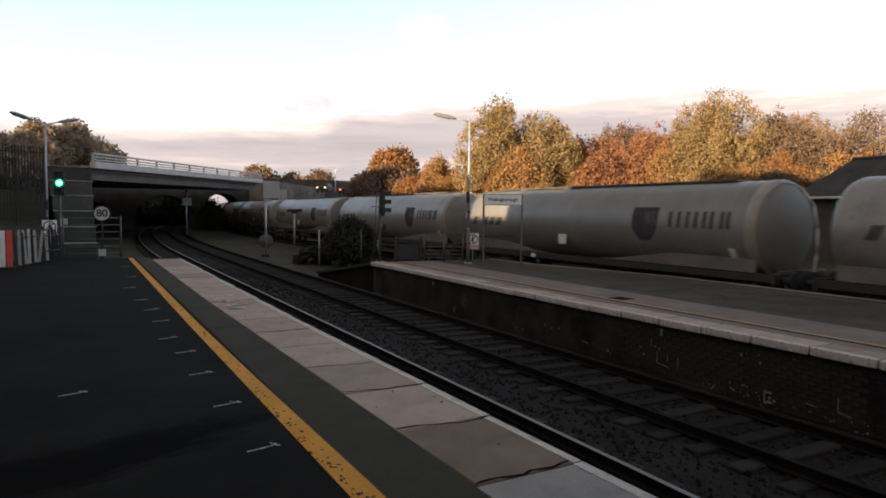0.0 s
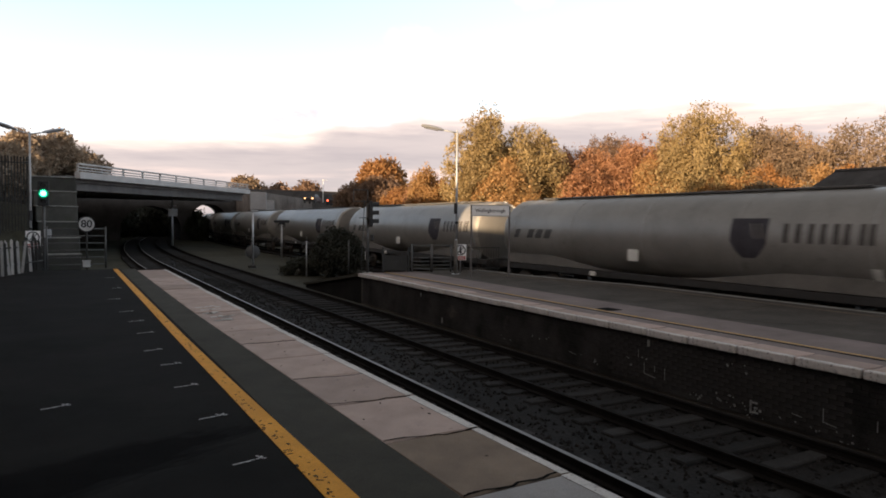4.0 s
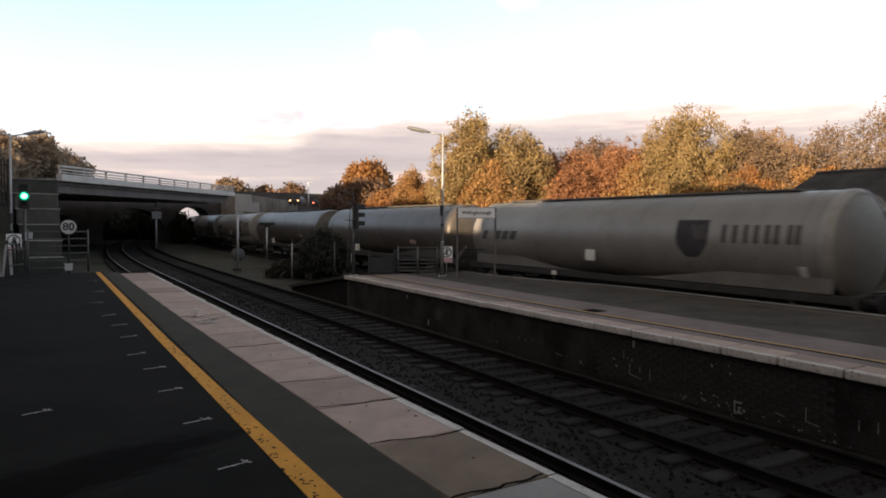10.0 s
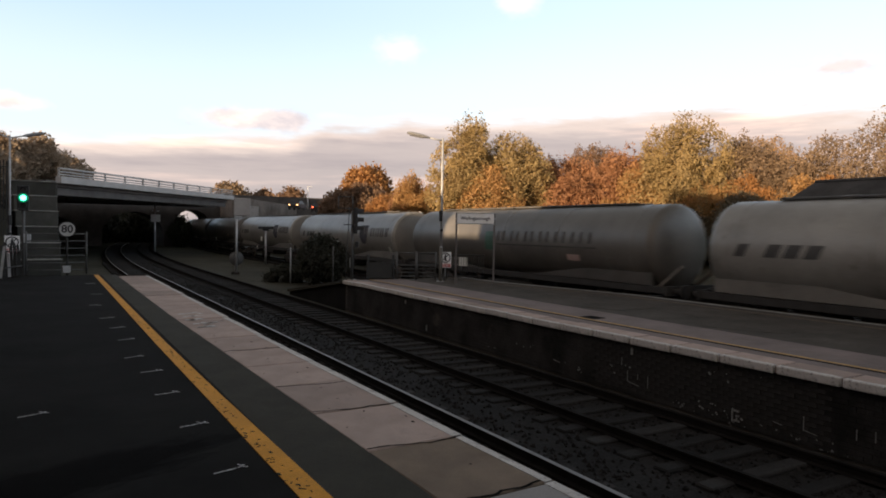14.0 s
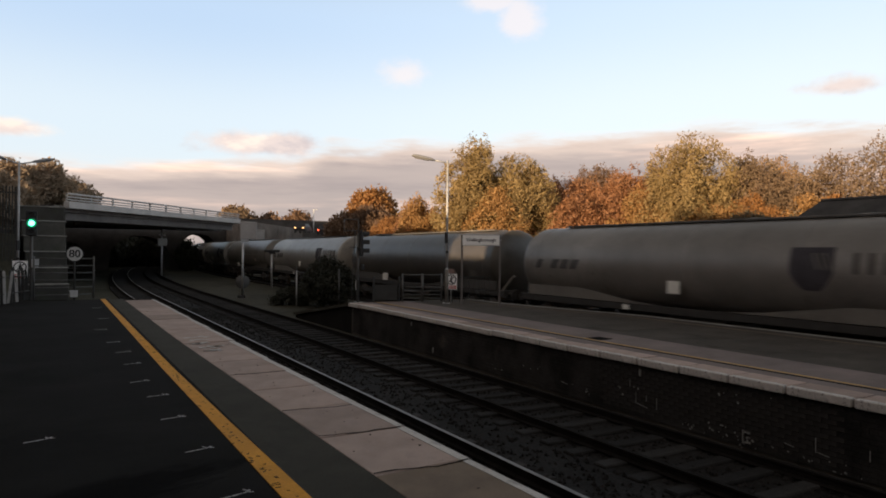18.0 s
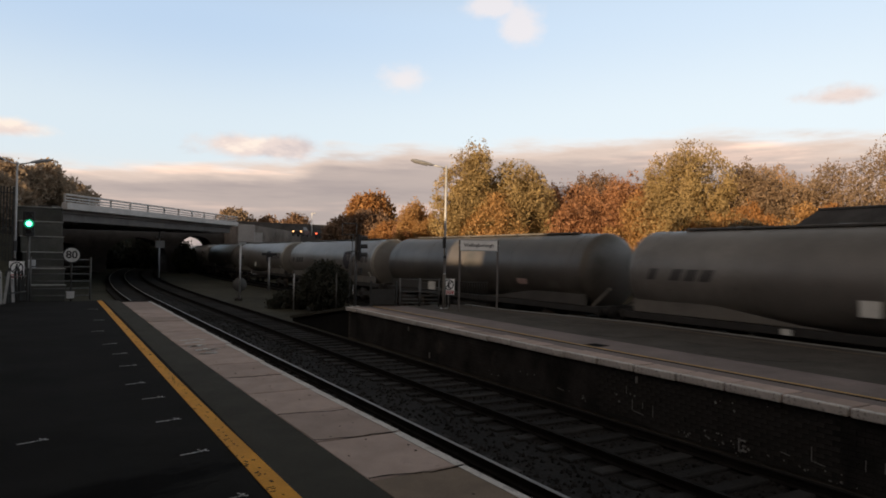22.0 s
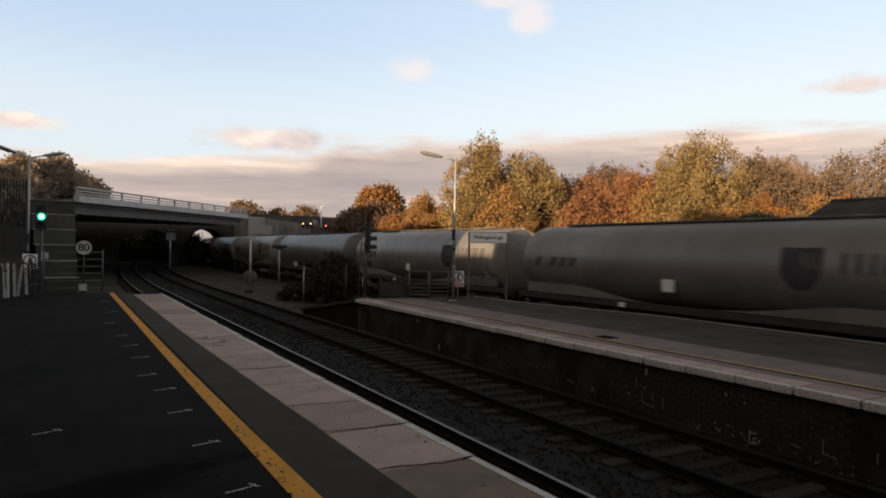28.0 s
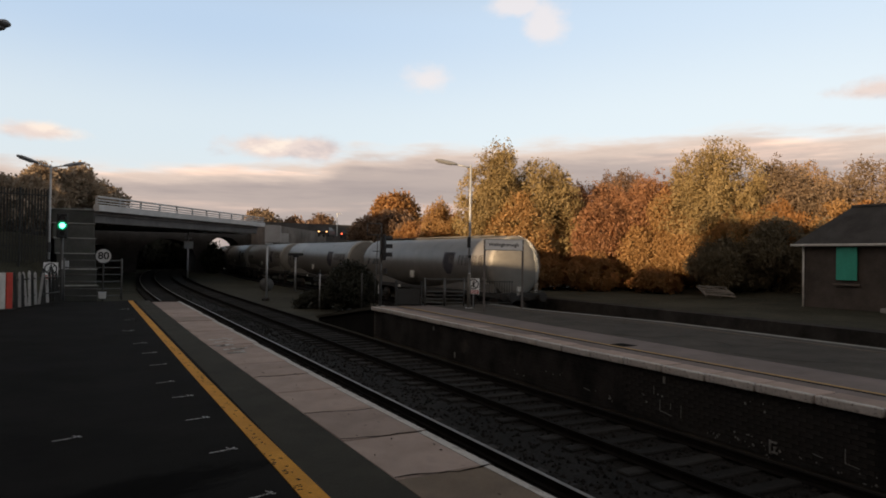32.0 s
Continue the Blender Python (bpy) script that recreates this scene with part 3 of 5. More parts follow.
island = island_band("island_platform", 0.12, 0, -1.2, -0.004, ISLAND_ASPHALT, "island platform with worn dark asphalt surface", "platform", x1=15.35)
island_band("island_pink_paving", 0.52, 2.48, -0.004, 0.0, material("pinkish_paving", (0.15, 0.117, 0.107), 0.9, grain=(60, 0.2), stain=(1.0, 0.3), bump=(80, 0.3)), "faded pinkish paving strip along the island edge", "platform")
island_band("island_ochre_line", 1.10, 1.18, 0.0, 0.004, OCHRE_LINE, "thin faded ochre safety line on the island", "line marking")
island_band("island_dark_joint", 0.97, 1.05, 0.0, 0.003, PATCH, "dark tarred joint beside the ochre line", "line marking")
def back_line(x0, x1):
    return Shape().loft([[Vector((island_back(y) - x0, y, -0.004)), Vector((island_back(y) - x1, y, -0.004)), Vector((island_back(y) - x1, y, 0.004)), Vector((island_back(y) - x0, y, 0.004))] for y in (-30, 11, 15.5, 21.5, 24.2)])


back = back_line(0.34, 0.16)
struct("island_back_line", back, LEDGE, "worn white line along the rear island edge", "line marking")
back = back_line(0.98, 0.90)
struct("island_back_ochre_line", back, material("worn_ochre_line", (0.13, 0.10, 0.07), 0.9, grain=(50, 0.3), stain=(3, 0.35), bump=(70, 0.2)), "faded ochre line at the rear of the island", "line marking")
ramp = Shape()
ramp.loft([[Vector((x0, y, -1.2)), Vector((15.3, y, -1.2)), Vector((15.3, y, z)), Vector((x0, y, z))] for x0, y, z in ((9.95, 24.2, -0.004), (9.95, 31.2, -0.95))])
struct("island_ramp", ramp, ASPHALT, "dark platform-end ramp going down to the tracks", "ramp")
ramp = Shape()
ramp.loft([[Vector((9.82, y, z - 0.12)), Vector((10.1, y, z - 0.12)), Vector((10.1, y, z)), Vector((9.82, y, z))] for y, z in ((24.22, 0.005), (31.2, -0.94))])
struct("ramp_edge", ramp, ASPHALT_STRIP, "dark weathered edging of the platform ramp", "kerb")
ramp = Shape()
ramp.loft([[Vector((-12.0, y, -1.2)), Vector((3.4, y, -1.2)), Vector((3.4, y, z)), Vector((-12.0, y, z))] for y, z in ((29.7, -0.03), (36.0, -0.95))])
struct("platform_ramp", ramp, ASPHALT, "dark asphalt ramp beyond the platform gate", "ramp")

# disused platform and cutting side behind the goods line
old = Shape()
old.loft([[Vector((20.4, y, -1.2)), Vector((21.2, y, -1.2)), Vector((21.2, y, -0.02)), Vector((20.4, y, -0.02))] for y in (-30, 34)])
struct("old_platform_wall", old, WALL_BRICK, "sooty face of a disused overgrown platform", "platform wall")
bank = Shape()
rows = []
for k in range(41):
    y = -45 + k * 5
    row = []
    for x, z in ((21.2, -0.02), (26, 0.02), (31, 0.1), (36, 0.7), (44, 2.0), (60, 2.6), (90, 2.8)):
        f = 0.0 if 21.3 > x else 1.0
        dx = (track_place(max(y, 0.0), 18.3)[0] - 18.3) * 1.2 + (0 if y < 34 else 1.5)
        row.append(bank.bm.verts.new((x + dx, y, z + f * 0.12 * noise.noise(Vector((x * 0.3, y * 0.3, 0))))))
    rows.append(row)
for p, q in zip(rows, rows[1:]):
    for i in range(len(p) - 1):
        bank.bm.faces.new((p[i], p[i + 1], q[i + 1], q[i]))
struct("bank", bank, EARTH, "shaded grassy bank behind the goods line", "bank")
lefthill = Shape()
rows = []
for k in range(30):
    y = 33 + k * 4
    row = []
    up = max(0.0, min(1.0, (y - 44) / 4))
    for x, z in ((-2.0, -1.15 + 3.9 * up), (-4.5, 0.4 + 2.7 * up), (-8, 2.6 + 0.9 * up), (-14, 4.4), (-30, 5.4), (-70, 5.8)):
        dx = track_place(max(y, 0.0), 0)[0]
        row.append(lefthill.bm.verts.new((x + dx, y, -1.15 + (z + 1.15) * min(1, (y - 30) / 14) + 0.2 * noise.noise(Vector((x * 0.3, y * 0.3, 5))))))
    rows.append(row)
for p, q in zip(rows, rows[1:]):
    for i in range(len(p) - 1):
        lefthill.bm.faces.new((p[i], p[i + 1], q[i + 1], q[i]))
struct("cutting_side", lefthill, EARTH, "dark wooded side of the cutting", "bank")

# unseen walls added behind the camera to shade the platforms, stepped for sun patches
casters = Shape()
for y0, y1, hh in ((-60, 12.6, 8.9), (12.6, 16.1, 5.6), (16.1, 19.7, 4.3), (19.7, 28, 5.65), (28, 46.5, 6.8)):
    casters.box((-6.6, (y0 + y1) / 2, hh / 2 - 0.6), (1.2, y1 - y0, hh + 1.2))
for y0, y1, hh in ((44, 48, 13.0), (48, 62, 7.0), (62, 172, 13.0)):
    casters.box((-14.0, (y0 + y1) / 2, hh / 2 - 0.6), (4.0, y1 - y0, hh + 1.2))
struct("wall_station", casters, CASTER_BRICK, "plain unseen brick walls added to cast shade on the platforms", "wall")

# canopy added out of view to cut skylight on the near platform
canopy = Shape().box((-1.4, -13.4, 3.6), (9.2, 31.2, 0.2), 0.02)
for k in range(5):
    canopy.tube((-1.3, -2.5 - 6 * k, 0.0), (-1.3, -2.5 - 6 * k, 3.5), 0.09, 0.09, 10)
struct("canopy", canopy, CASTER_BRICK, "plain unseen canopy on posts added behind the camera to block skylight", "canopy")

# ---- rails ----
def rail_mesh(x0, s0, s1, head):
    sh = Shape()
    prof = ((-0.035, 0.0), (0.035, 0.0), (0.035, -0.004), (-0.035, -0.004)) if head else ((-0.07, -0.15), (0.07, -0.15), (0.07, -0.135), (0.012, -0.12), (0.012, -0.045), (0.036, -0.03), (0.036, -0.004), (-0.036, -0.004), (-0.036, -0.03), (-0.012, -0.045), (-0.012, -0.12), (-0.07, -0.135))
    secs = []
    s = s0
    while s <= s1 + 0.01:
        x, y, a = track_place(s, x0)
        secs.append([Vector((x + px * math.cos(a), y - px * math.sin(a), Z_RAIL + pz)) for px, pz in prof])
        s += 6.0 if s >= 60 or s < 54 else 6.0
    sh.loft(secs)
    return sh


for tx in TRACKS:
    tr = thing("railway_track", pose(0, 0, 0), "running rails with polished heads on sleepers in dark ballast", "railway track", "tracks", "structure")
    for side in (-0.7525, 0.7525):
        r = part("rail", rail_mesh(tx + side, -30, 126, False), RAIL_SIDE, tr)
        part("rail_head", rail_mesh(tx + side, -30, 126, True), RAIL_TOP if tx < 6 else RAIL_DULL, r, "polished steel rail head" if tx < 6 else "dull steel rail head")

# ---- things on and by the platforms ----
def lamp_column(x, y, z, arms, turn, top=5.55, reach=1.0, rise=0.2):
    t = thing("platform_lamp", pose(x, y, z, 0, 0, turn), "tall grey steel platform lamp with %s slim lantern%s" % (("two", "s") if len(arms) > 1 else ("one", "")), "lamp post", "platform lamps")
    sh = Shape().tube((0, 0, 0), (0, 0, 1.3), 0.058, 0.058, 14).tube((0, 0, 1.3), (0, 0, 1.36), 0.058, 0.048, 14).tube((0, 0, 1.36), (0, 0, top), 0.048, 0.04, 14)
    part("pole", sh, POST_GREY, t)
    part("base_plate", Shape().box((0, 0, 0.012), (0.3, 0.3, 0.024), 0.006), GALV, t)
    part("switch_box", Shape().box((-0.03, -0.06, 2.55), (0.13, 0.10, 0.42), 0.01), BLACK, t, "small dark box on the pole")
    part("clamp", Shape().tube((0, 0, 1.95), (0, 0, 2.05), 0.058, 0.058, 12), BLACK, t)
    for a in arms:
        arm = part("arm", Shape().tube((0, 0, top - 0.1), (a * 0.62 * reach, 0, top - 0.1 + 0.62 * rise * reach), 0.03, 0.026, 8), POST_GREY, t)
        sh = Shape()
        secs = []
        for d, w, h in ((0.50, 0.05, 0.03), (0.62, 0.11, 0.07), (0.9, 0.15, 0.09), (1.2, 0.155, 0.09), (1.36, 0.12, 0.06), (1.40, 0.05, 0.02)):
            d *= reach
            zc = top - 0.1 + rise * d
            secs.append([Vector((a * d, w * math.cos(k * math.pi / 5), zc + h * math.sin(k * math.pi / 5) * (1.0 if k < 6 else 0.6))) for k in range(10)])
        sh.loft(secs)
        lan = part("lantern", sh, LAMP_GREY, t, "grey lantern housing")
        part("diffuser", Shape().box((a * 1.02 * reach, 0, top - 0.1 + rise * 1.02 * reach - 0.05), (0.55 * reach, 0.18, 0.035), 0.012, (0, -math.degrees(math.atan(rise)) * a, 0)), LAMP_GLASS, lan, "pale lamp diffuser")
    return t


def text_mesh(body, size, mat, name):
    cu = bpy.data.curves.new(name, 'FONT')
    cu.body, cu.size, cu.extrude = body, size, 0.001
    cu.align_x, cu.align_y = 'CENTER', 'CENTER'
    cu.offset = size * 0.022
    tmp = bpy.data.objects.new(name, cu)
    scene.collection.objects.link(tmp)
    bpy.context.view_layer.update()
    me = bpy.data.meshes.new_from_object(tmp.evaluated_get(bpy.context.evaluated_depsgraph_get()))
    bpy.data.objects.remove(tmp)
    bpy.data.curves.remove(cu)
    me.materials.clear()
    me.materials.append(mat)
    return me


UP = Matrix.Rotation(radians(90), 4, 'X')  # lays flat lettering upright, facing -y


def warning_notice(x, y, z, turn, parent_label, big=1.0):
    t = thing("warning_notice", pose(x, y, z, 0, 0, turn), parent_label, "notice", "warning notices")
    part("panel", Shape().box((0, 0, 0), (0.46, 0.012, 0.62), 0.004), SIGN_WHITE, t)
    ring = Shape()
    n = 28
    for r0, r1 in ((0.165, 0.205),):
        inner = [ring.bm.verts.new((r0 * math.cos(2 * math.pi * i / n), -0.009, 0.08 + r0 * math.sin(2 * math.pi * i / n))) for i in range(n)]
        outer = [ring.bm.verts.new((r1 * math.cos(2 * math.pi * i / n), -0.009, 0.08 + r1 * math.sin(2 * math.pi * i / n))) for i in range(n)]
        for i in range(n):
            ring.bm.faces.new((inner[i], inner[(i + 1) % n], outer[(i + 1) % n], outer[i]))
    part("ring", ring, INK, t, "black prohibition ring")
    part("bar", Shape().box((0, -0.010, 0.08), (0.035, 0.004, 0.36), 0, (0, 45, 0)), INK, t, "black diagonal bar")
    part("symbol", Shape().box((0.0, -0.009, 0.05), (0.07, 0.003, 0.20), 0.001, (0, -8, 0)).box((0.01, -0.009, 0.19), (0.06, 0.003, 0.06), 0.001).box((0.03, -0.009, -0.02), (0.13, 0.003, 0.035), 0.001, (0, 35, 0)), INK, t, "plain dark symbol")
    part("text_panel", Shape().box((0, -0.008, -0.22), (0.40, 0.004, 0.13), 0.001), RED, t, "red text strip")
    for k in range(2):
        part("text_bar", Shape().box((0, -0.0115, -0.195 - 0.05 * k), (0.32, 0.002, 0.02)), SIGN_WHITE, t, "white bar of lettering")
    for o in t.children:
        o.data.transform(Matrix.Diagonal((big, 1, big, 1)))
    return t


def post(name, x, y, z0, z1, r, mat, label, category, group=""):
    t = thing(name, pose(x, y, z0), label, category, group)
    part("pole", Shape().tube((0, 0, 0), (0, 0, z1 - z0), r, r, 10), mat, t)
    part("cap", Shape().tube((0, 0, z1 - z0), (0, 0, z1 - z0 + 0.02), r * 1.15, r * 0.8, 10), mat, t)
    return t


lamp_column(-1.35, 32.6, -0.44, (-1, 1), 24, 6.0, 0.93, 0.26)
lamp_column(-2.40, 13.8, 0.0, (-1, 1), -30)
isl_lamp = lamp_column(13.13, 22.4, 0.0, (-1,), -30)
part("base_section", Shape().tube((0, 0, 0.03), (0, 0, 1.32), 0.068, 0.066, 14), SADDLE, isl_lamp, "weathered brownish lower section")
warning_notice(-1.22, 31.2, 1.15, -3, "white notice with black ring and red strip on a post", 1.12)
post("notice_post", -1.22, 31.28, -0.25, 1.4, 0.03, GALV, "thin galvanised post of a warning notice", "post")
warning_notice(13.42, 22.55, 0.84, -30, "white warning notice with black ring beside the island lamp")
post("notice_post", 13.46, 22.62, 0.0, 1.1, 0.025, GALV, "thin galvanised post of a warning notice", "post")

BOARD_POST = material("brown_grey_post_paint", (0.12, 0.11, 0.105), 0.6, 0.1, grain=(40, 0.1), stain=(3, 0.2), bump=(60, 0.05))
# station name board, turned towards the near platform
board = thing("station_name_board", pose(13.6, 20.72, 0, 0, 0, -33.0), "white station name board with black lettering on two grey posts", "sign")
for sx in (-0.70, 0.70):
    p_ = part("post", Shape().box((sx, 0, 1.32), (0.07, 0.07, 2.64), 0.006), BOARD_POST, board)
    part("clip", Shape().box((sx, -0.045, 2.45), (0.09, 0.02, 0.04), 0.004), GALV, p_)
part("panel", Shape().box((0, -0.05, 2.45), (1.36, 0.03, 0.36), 0.006), SIGN_WHITE, board)
part("frame_top", Shape().box((0, -0.05, 2.645), (1.42, 0.045, 0.03), 0.004), POST_GREY, board)
part("frame_bottom", Shape().box((0, -0.05, 2.255), (1.42, 0.045, 0.03), 0.004), POST_GREY, board)
me = text_mesh("Wellingborough", 0.168, INK, "lettering")
part("lettering", me, INK, board, "black lettering", pose(0, -0.0675, 2.45) @ UP)

# speed board on the platform end gate
def bar_gate(name, x0, y0, x1, y1, h, bars, mat, label, group, rails=None):
    rails = rails or h
    d = Vector((x1 - x0, y1 - y0, 0))
    t = thing(name, pose(x0, y0, -0.05, 0, 0, math.degrees(math.atan2(d.y, d.x))), label, "gate", group)
    w = d.length
    for z in [0.18 + (rails - 0.22) * k / (bars - 1) for k in range(bars)] + ([h] if rails < h else []):
        part("bar", Shape().tube((0, 0, z), (w, 0, z), 0.022, 0.022, 8), mat, t)
    for x in (0.0, w):
        part("stile", Shape().tube((x, 0, 0.0), (x, 0, h + 0.05), 0.035, 0.035, 8), mat, t)
    return t


bar_gate("bar_gate", -0.75, 31.0, 1.36, 31.25, 1.68, 6, GATE_STEEL, "dull steel seven-bar gate closing the platform end", "gates")
speed = thing("speed_limit_board", pose(0.66, 30.95, 1.78, 0, 0, -3), "round white speed board with black figures", "sign")
part("disc", Shape().tube((0, 0.01, 0), (0, -0.01, 0), 0.32, 0.32, 32), SIGN_DULL, speed)
rim = Shape()
n = 32
a_ = [rim.bm.verts.new((0.285 * math.cos(2 * math.pi * i / n), -0.013, 0.285 * math.sin(2 * math.pi * i / n))) for i in range(n)]
b_ = [rim.bm.verts.new((0.32 * math.cos(2 * math.pi * i / n), -0.013, 0.32 * math.sin(2 * math.pi * i / n))) for i in range(n)]
for i in range(n):
    rim.bm.faces.new((a_[i], a_[(i + 1) % n], b_[(i + 1) % n], b_[i]))
part("rim", rim, INK, speed, "dark rim")
part("figures", text_mesh("80", 0.42, INK, "figures"), INK, speed, "black figures", pose(0, -0.016, 0) @ UP)
post("speed_board_post", 0.66, 31.02, -0.2, 2.0, 0.035, FENCE_DARK, "dark post of the round speed board", "post")
wb = thing("junction_box", pose(0.64, 30.9, 0.0), "small white cabinet at the foot of the gate", "box")
part("body", Shape().box((0, 0, 0.15), (0.28, 0.2, 0.24), 0.015), SIGN_DULL, wb)
part("lid", Shape().box((0, 0, 0.29), (0.32, 0.24, 0.03), 0.008), POST_GREY, wb)

# picket fence and barrier beside the platform
pf = thing("picket_fence", pose(0, 0, 0), "weathered wooden picket fence at the platform side", "fence")
n = 15
prnd = np.random.RandomState(3)
for k in range(n):
    f = k / (n - 1)
    x, y = -2.05 + f * 1.15, 27.0 + f * 3.4
    hgt = 1.16 + 0.16 * prnd.rand()
    sh = Shape()
    sh.prism([(-0.045, 0.0), (0.045, 0.0), (0.045, hgt - 0.08), (0.0, hgt), (-0.045, hgt - 0.08)], -0.011, 0.011, Matrix.Rotation(radians(90), 4, 'X'))
    part("picket", sh, FENCE_WOOD if k in (1, 3, 4, 6, 7, 10) else FENCE_DARK, pf, at=pose(x, y, 0.0, 0, 4 * prnd.normal(), 10 * prnd.normal()))
for z in (0.35, 0.95):
    part("rail", Shape().tube((-2.1, 27.05, z), (-0.88, 30.45, z), 0.03, 0.03, 6), FENCE_DARK, pf)
bar = thing("barrier", pose(-2.12, 26.3, 0, 0, 0, 38), "red and cream plastic barrier beside the fence", "barrier")
for k in range(5):
    part("panel", Shape().box((-0.1 - 0.24 * k, 0, 0.63), (0.22, 0.06, 1.2), 0.02), RED_BARRIER if k % 2 == 0 else CREAM, bar)
part("foot", Shape().box((-0.6, 0, 0.02), (1.3, 0.3, 0.04), 0.01), FENCE_DARK, bar)

# tall steel fence on the left-hand side
tf = thing("palisade_fence", pose(0, 0, 0), "tall dark steel palisade fence before the trees", "fence")
for k in range(30):
    x, y = -6.4 + 0.15 * k, 45.2 + 0.02 * k
    part("pale", Shape().box((0, 0, 2.1), (0.07, 0.014, 4.3 + 0.06 * math.sin(2.3 * k)), 0.0), FENCE_DARK, tf, at=pose(x, y, 1.3))
for k in range(4):
    part("post", Shape().box((0, 0.08, 2.0), (0.12, 0.12, 4.6), 0.01), FENCE_DARK, tf, at=pose(-6.3 + 1.45 * k, 45.22 + 0.2 * k, 1.3))
for z in (2.2, 5.2):
    part("rail", Shape().box((-4.2, 45.55, z), (4.5, 0.06, 0.07), 0, (0, 0, 7.5)), FENCE_DARK, tf)


def colour_signal(name, x, y, z0, zh, turn, lit, label):
    t = thing(name, pose(x, y, z0, 0, 0, turn), label, "railway signal", "signals")
    h = zh - z0
    part("mast", Shape().tube((0, 0, 0), (0, 0, h + 0.5), 0.07, 0.06, 12), GATE_STEEL, t)
    head = part("head", Shape().box((0, -0.14, h + 0.05), (0.46, 0.16, 1.15), 0.03), BLACK, t, "black signal head")
    for k in range(3):
        zc = h + 0.42 - 0.37 * k
        sh = Shape()
        secs = []
        for d in (-0.22, -0.50):
            ring = []
            for r in (0.15, 0.135):
                angs = [radians(-15 + 210 * i / 10) for i in range(11)]
                if r < 0.14:
                    angs = angs[::-1]
                ring += [Vector((r * math.cos(a), d, zc + r * math.sin(a))) for a in angs]
            secs.append(ring)
        sh.loft(secs)
        part("hood", sh, BLACK, head)
        on = lit == k
        part("lens", Shape().tube((0, -0.215, zc), (0, -0.235, zc), 0.125 if on else 0.10, 0.115 if on else 0.09, 20), GREEN_LENS if on else GLASS_DARK, head, "glowing green lens" if on else "dark unlit lens")
    part("base", Shape().box((0, 0, 0.1), (0.4, 0.4, 0.2), 0.02), CONCRETE, t)
    return t


gs = colour_signal("signal", -0.98, 36.3, -1.1, 3.1, -1, 1, "colour-light signal showing a green light on a post")
# ring added around the lens; its own glow stands for the halo
part("glow_ring", Shape().lathe([(-0.225, 0.13), (-0.235, 0.13), (-0.235, 0.20), (-0.225, 0.20)], 24, 'Y', (0, 0, 4.25)), GREEN_HALO, gs, "green glowing ring added for the light's halo")
part("junction_case", Shape().box((0.15, -0.1, 2.4), (0.3, 0.22, 0.4), 0.02), POST_GREY, gs, "small grey case")
sg = colour_signal("signal", 11.57, 27.5, -0.45, 2.3, 65, -1, "unlit black colour-light signal with ladder seen from behind")
cage = part("ladder_cage", Shape().tube((0, 0.0, 3.35), (0, 0.62, 3.35), 0.022).tube((0, 0.0, 3.85), (0, 0.62, 3.85), 0.022).tube((0, 0.62, 3.3), (0, 0.62, 3.85), 0.022).tube((0, 0.0, 3.2), (0, 0.0, 3.85), 0.022), GATE_STEEL, sg, "thin steel top cage")
for sx in (0.12, 0.4):
    part("ladder_stile", Shape().tube((sx, 0.3, 0), (sx, 0.15, 3.4), 0.016, 0.016, 6), GATE_STEEL, sg)
for k in range(11):
    part("rung", Shape().tube((0.12, 0.285 - 0.013 * k, 0.25 + 0.28 * k), (0.4, 0.285 - 0.013 * k, 0.25 + 0.28 * k), 0.011, 0.011, 6), GATE_STEEL, sg)
part("lower_head", Shape().box((-0.05, -0.2, 1.75), (0.24, 0.16, 0.26), 0.02), BLACK, sg, "small black lower head")
part("number_plate", Shape().box((0.02, 0.09, 0.95), (0.12, 0.015, 0.42), 0.004), SIGN_WHITE, sg, "narrow pale plate")
part("platform", Shape().box((0.1, 0.12, 2.62), (0.75, 0.5, 0.04), 0.008), GATE_STEEL, sg)

bb = thing("signal_backboard", pose(10.45, 43.9, -1.0, 0, 0, -12), "pale grey rectangular board on a thin galvanised post", "railway sign")
part("post", Shape().tube((0, 0, 0), (0, 0, 3.8), 0.075, 0.065, 12), GALV, bb)
part("panel", Shape().box((0.34, -0.09, 4.26), (1.05, 0.10, 1.14), 0.04), CONCRETE, bb)
part("bracket", Shape().box((0.1, -0.06, 3.62), (0.5, 0.08, 0.16), 0.03), GALV, bb)
part("base", Shape().box((-0.05, 0, 0.0), (0.5, 0.3, 0.16), 0.03), MORTAR, bb)
part("round_plate", Shape().lathe([(0.09, 0.0), (0.09, 0.44), (0.105, 0.45), (0.12, 0.44), (0.12, 0.0)], 28, 'Y', (0, 0, 0.95)), GATE_STEEL, bb, "dull grey round plate seen from behind")
rp = thing("repeater_sign", pose(15.6, 55.5, -1.1, 0, 0, -12), "dark boxed lineside sign on a pale post", "railway sign")
part("post", Shape().tube((0, 0, 0), (0, 0, 2.8), 0.09, 0.08, 10), GALV, rp)
part("box", Shape().box((0, -0.05, 3.05), (1.25, 0.3, 0.22), 0.05), BLACK, rp)
part("bracket", Shape().box((0, -0.05, 2.87), (0.5, 0.2, 0.14), 0.03), BLACK, rp)
lp = thing("lineside_post", pose(11.7, 36.6, -1.1), "thin pale lineside post with a small cross head", "post")
part("post", Shape().tube((0, 0, 0), (0, 0, 2.0), 0.045, 0.04, 8), GALV, lp)
part("head", Shape().box((0, 0, 1.86), (0.46, 0.05, 0.05), 0.01), GATE_STEEL, lp)
part("finial", Shape().tube((0, 0, 2.0), (0, 0, 2.22), 0.05, 0.02, 8), GATE_STEEL, lp)
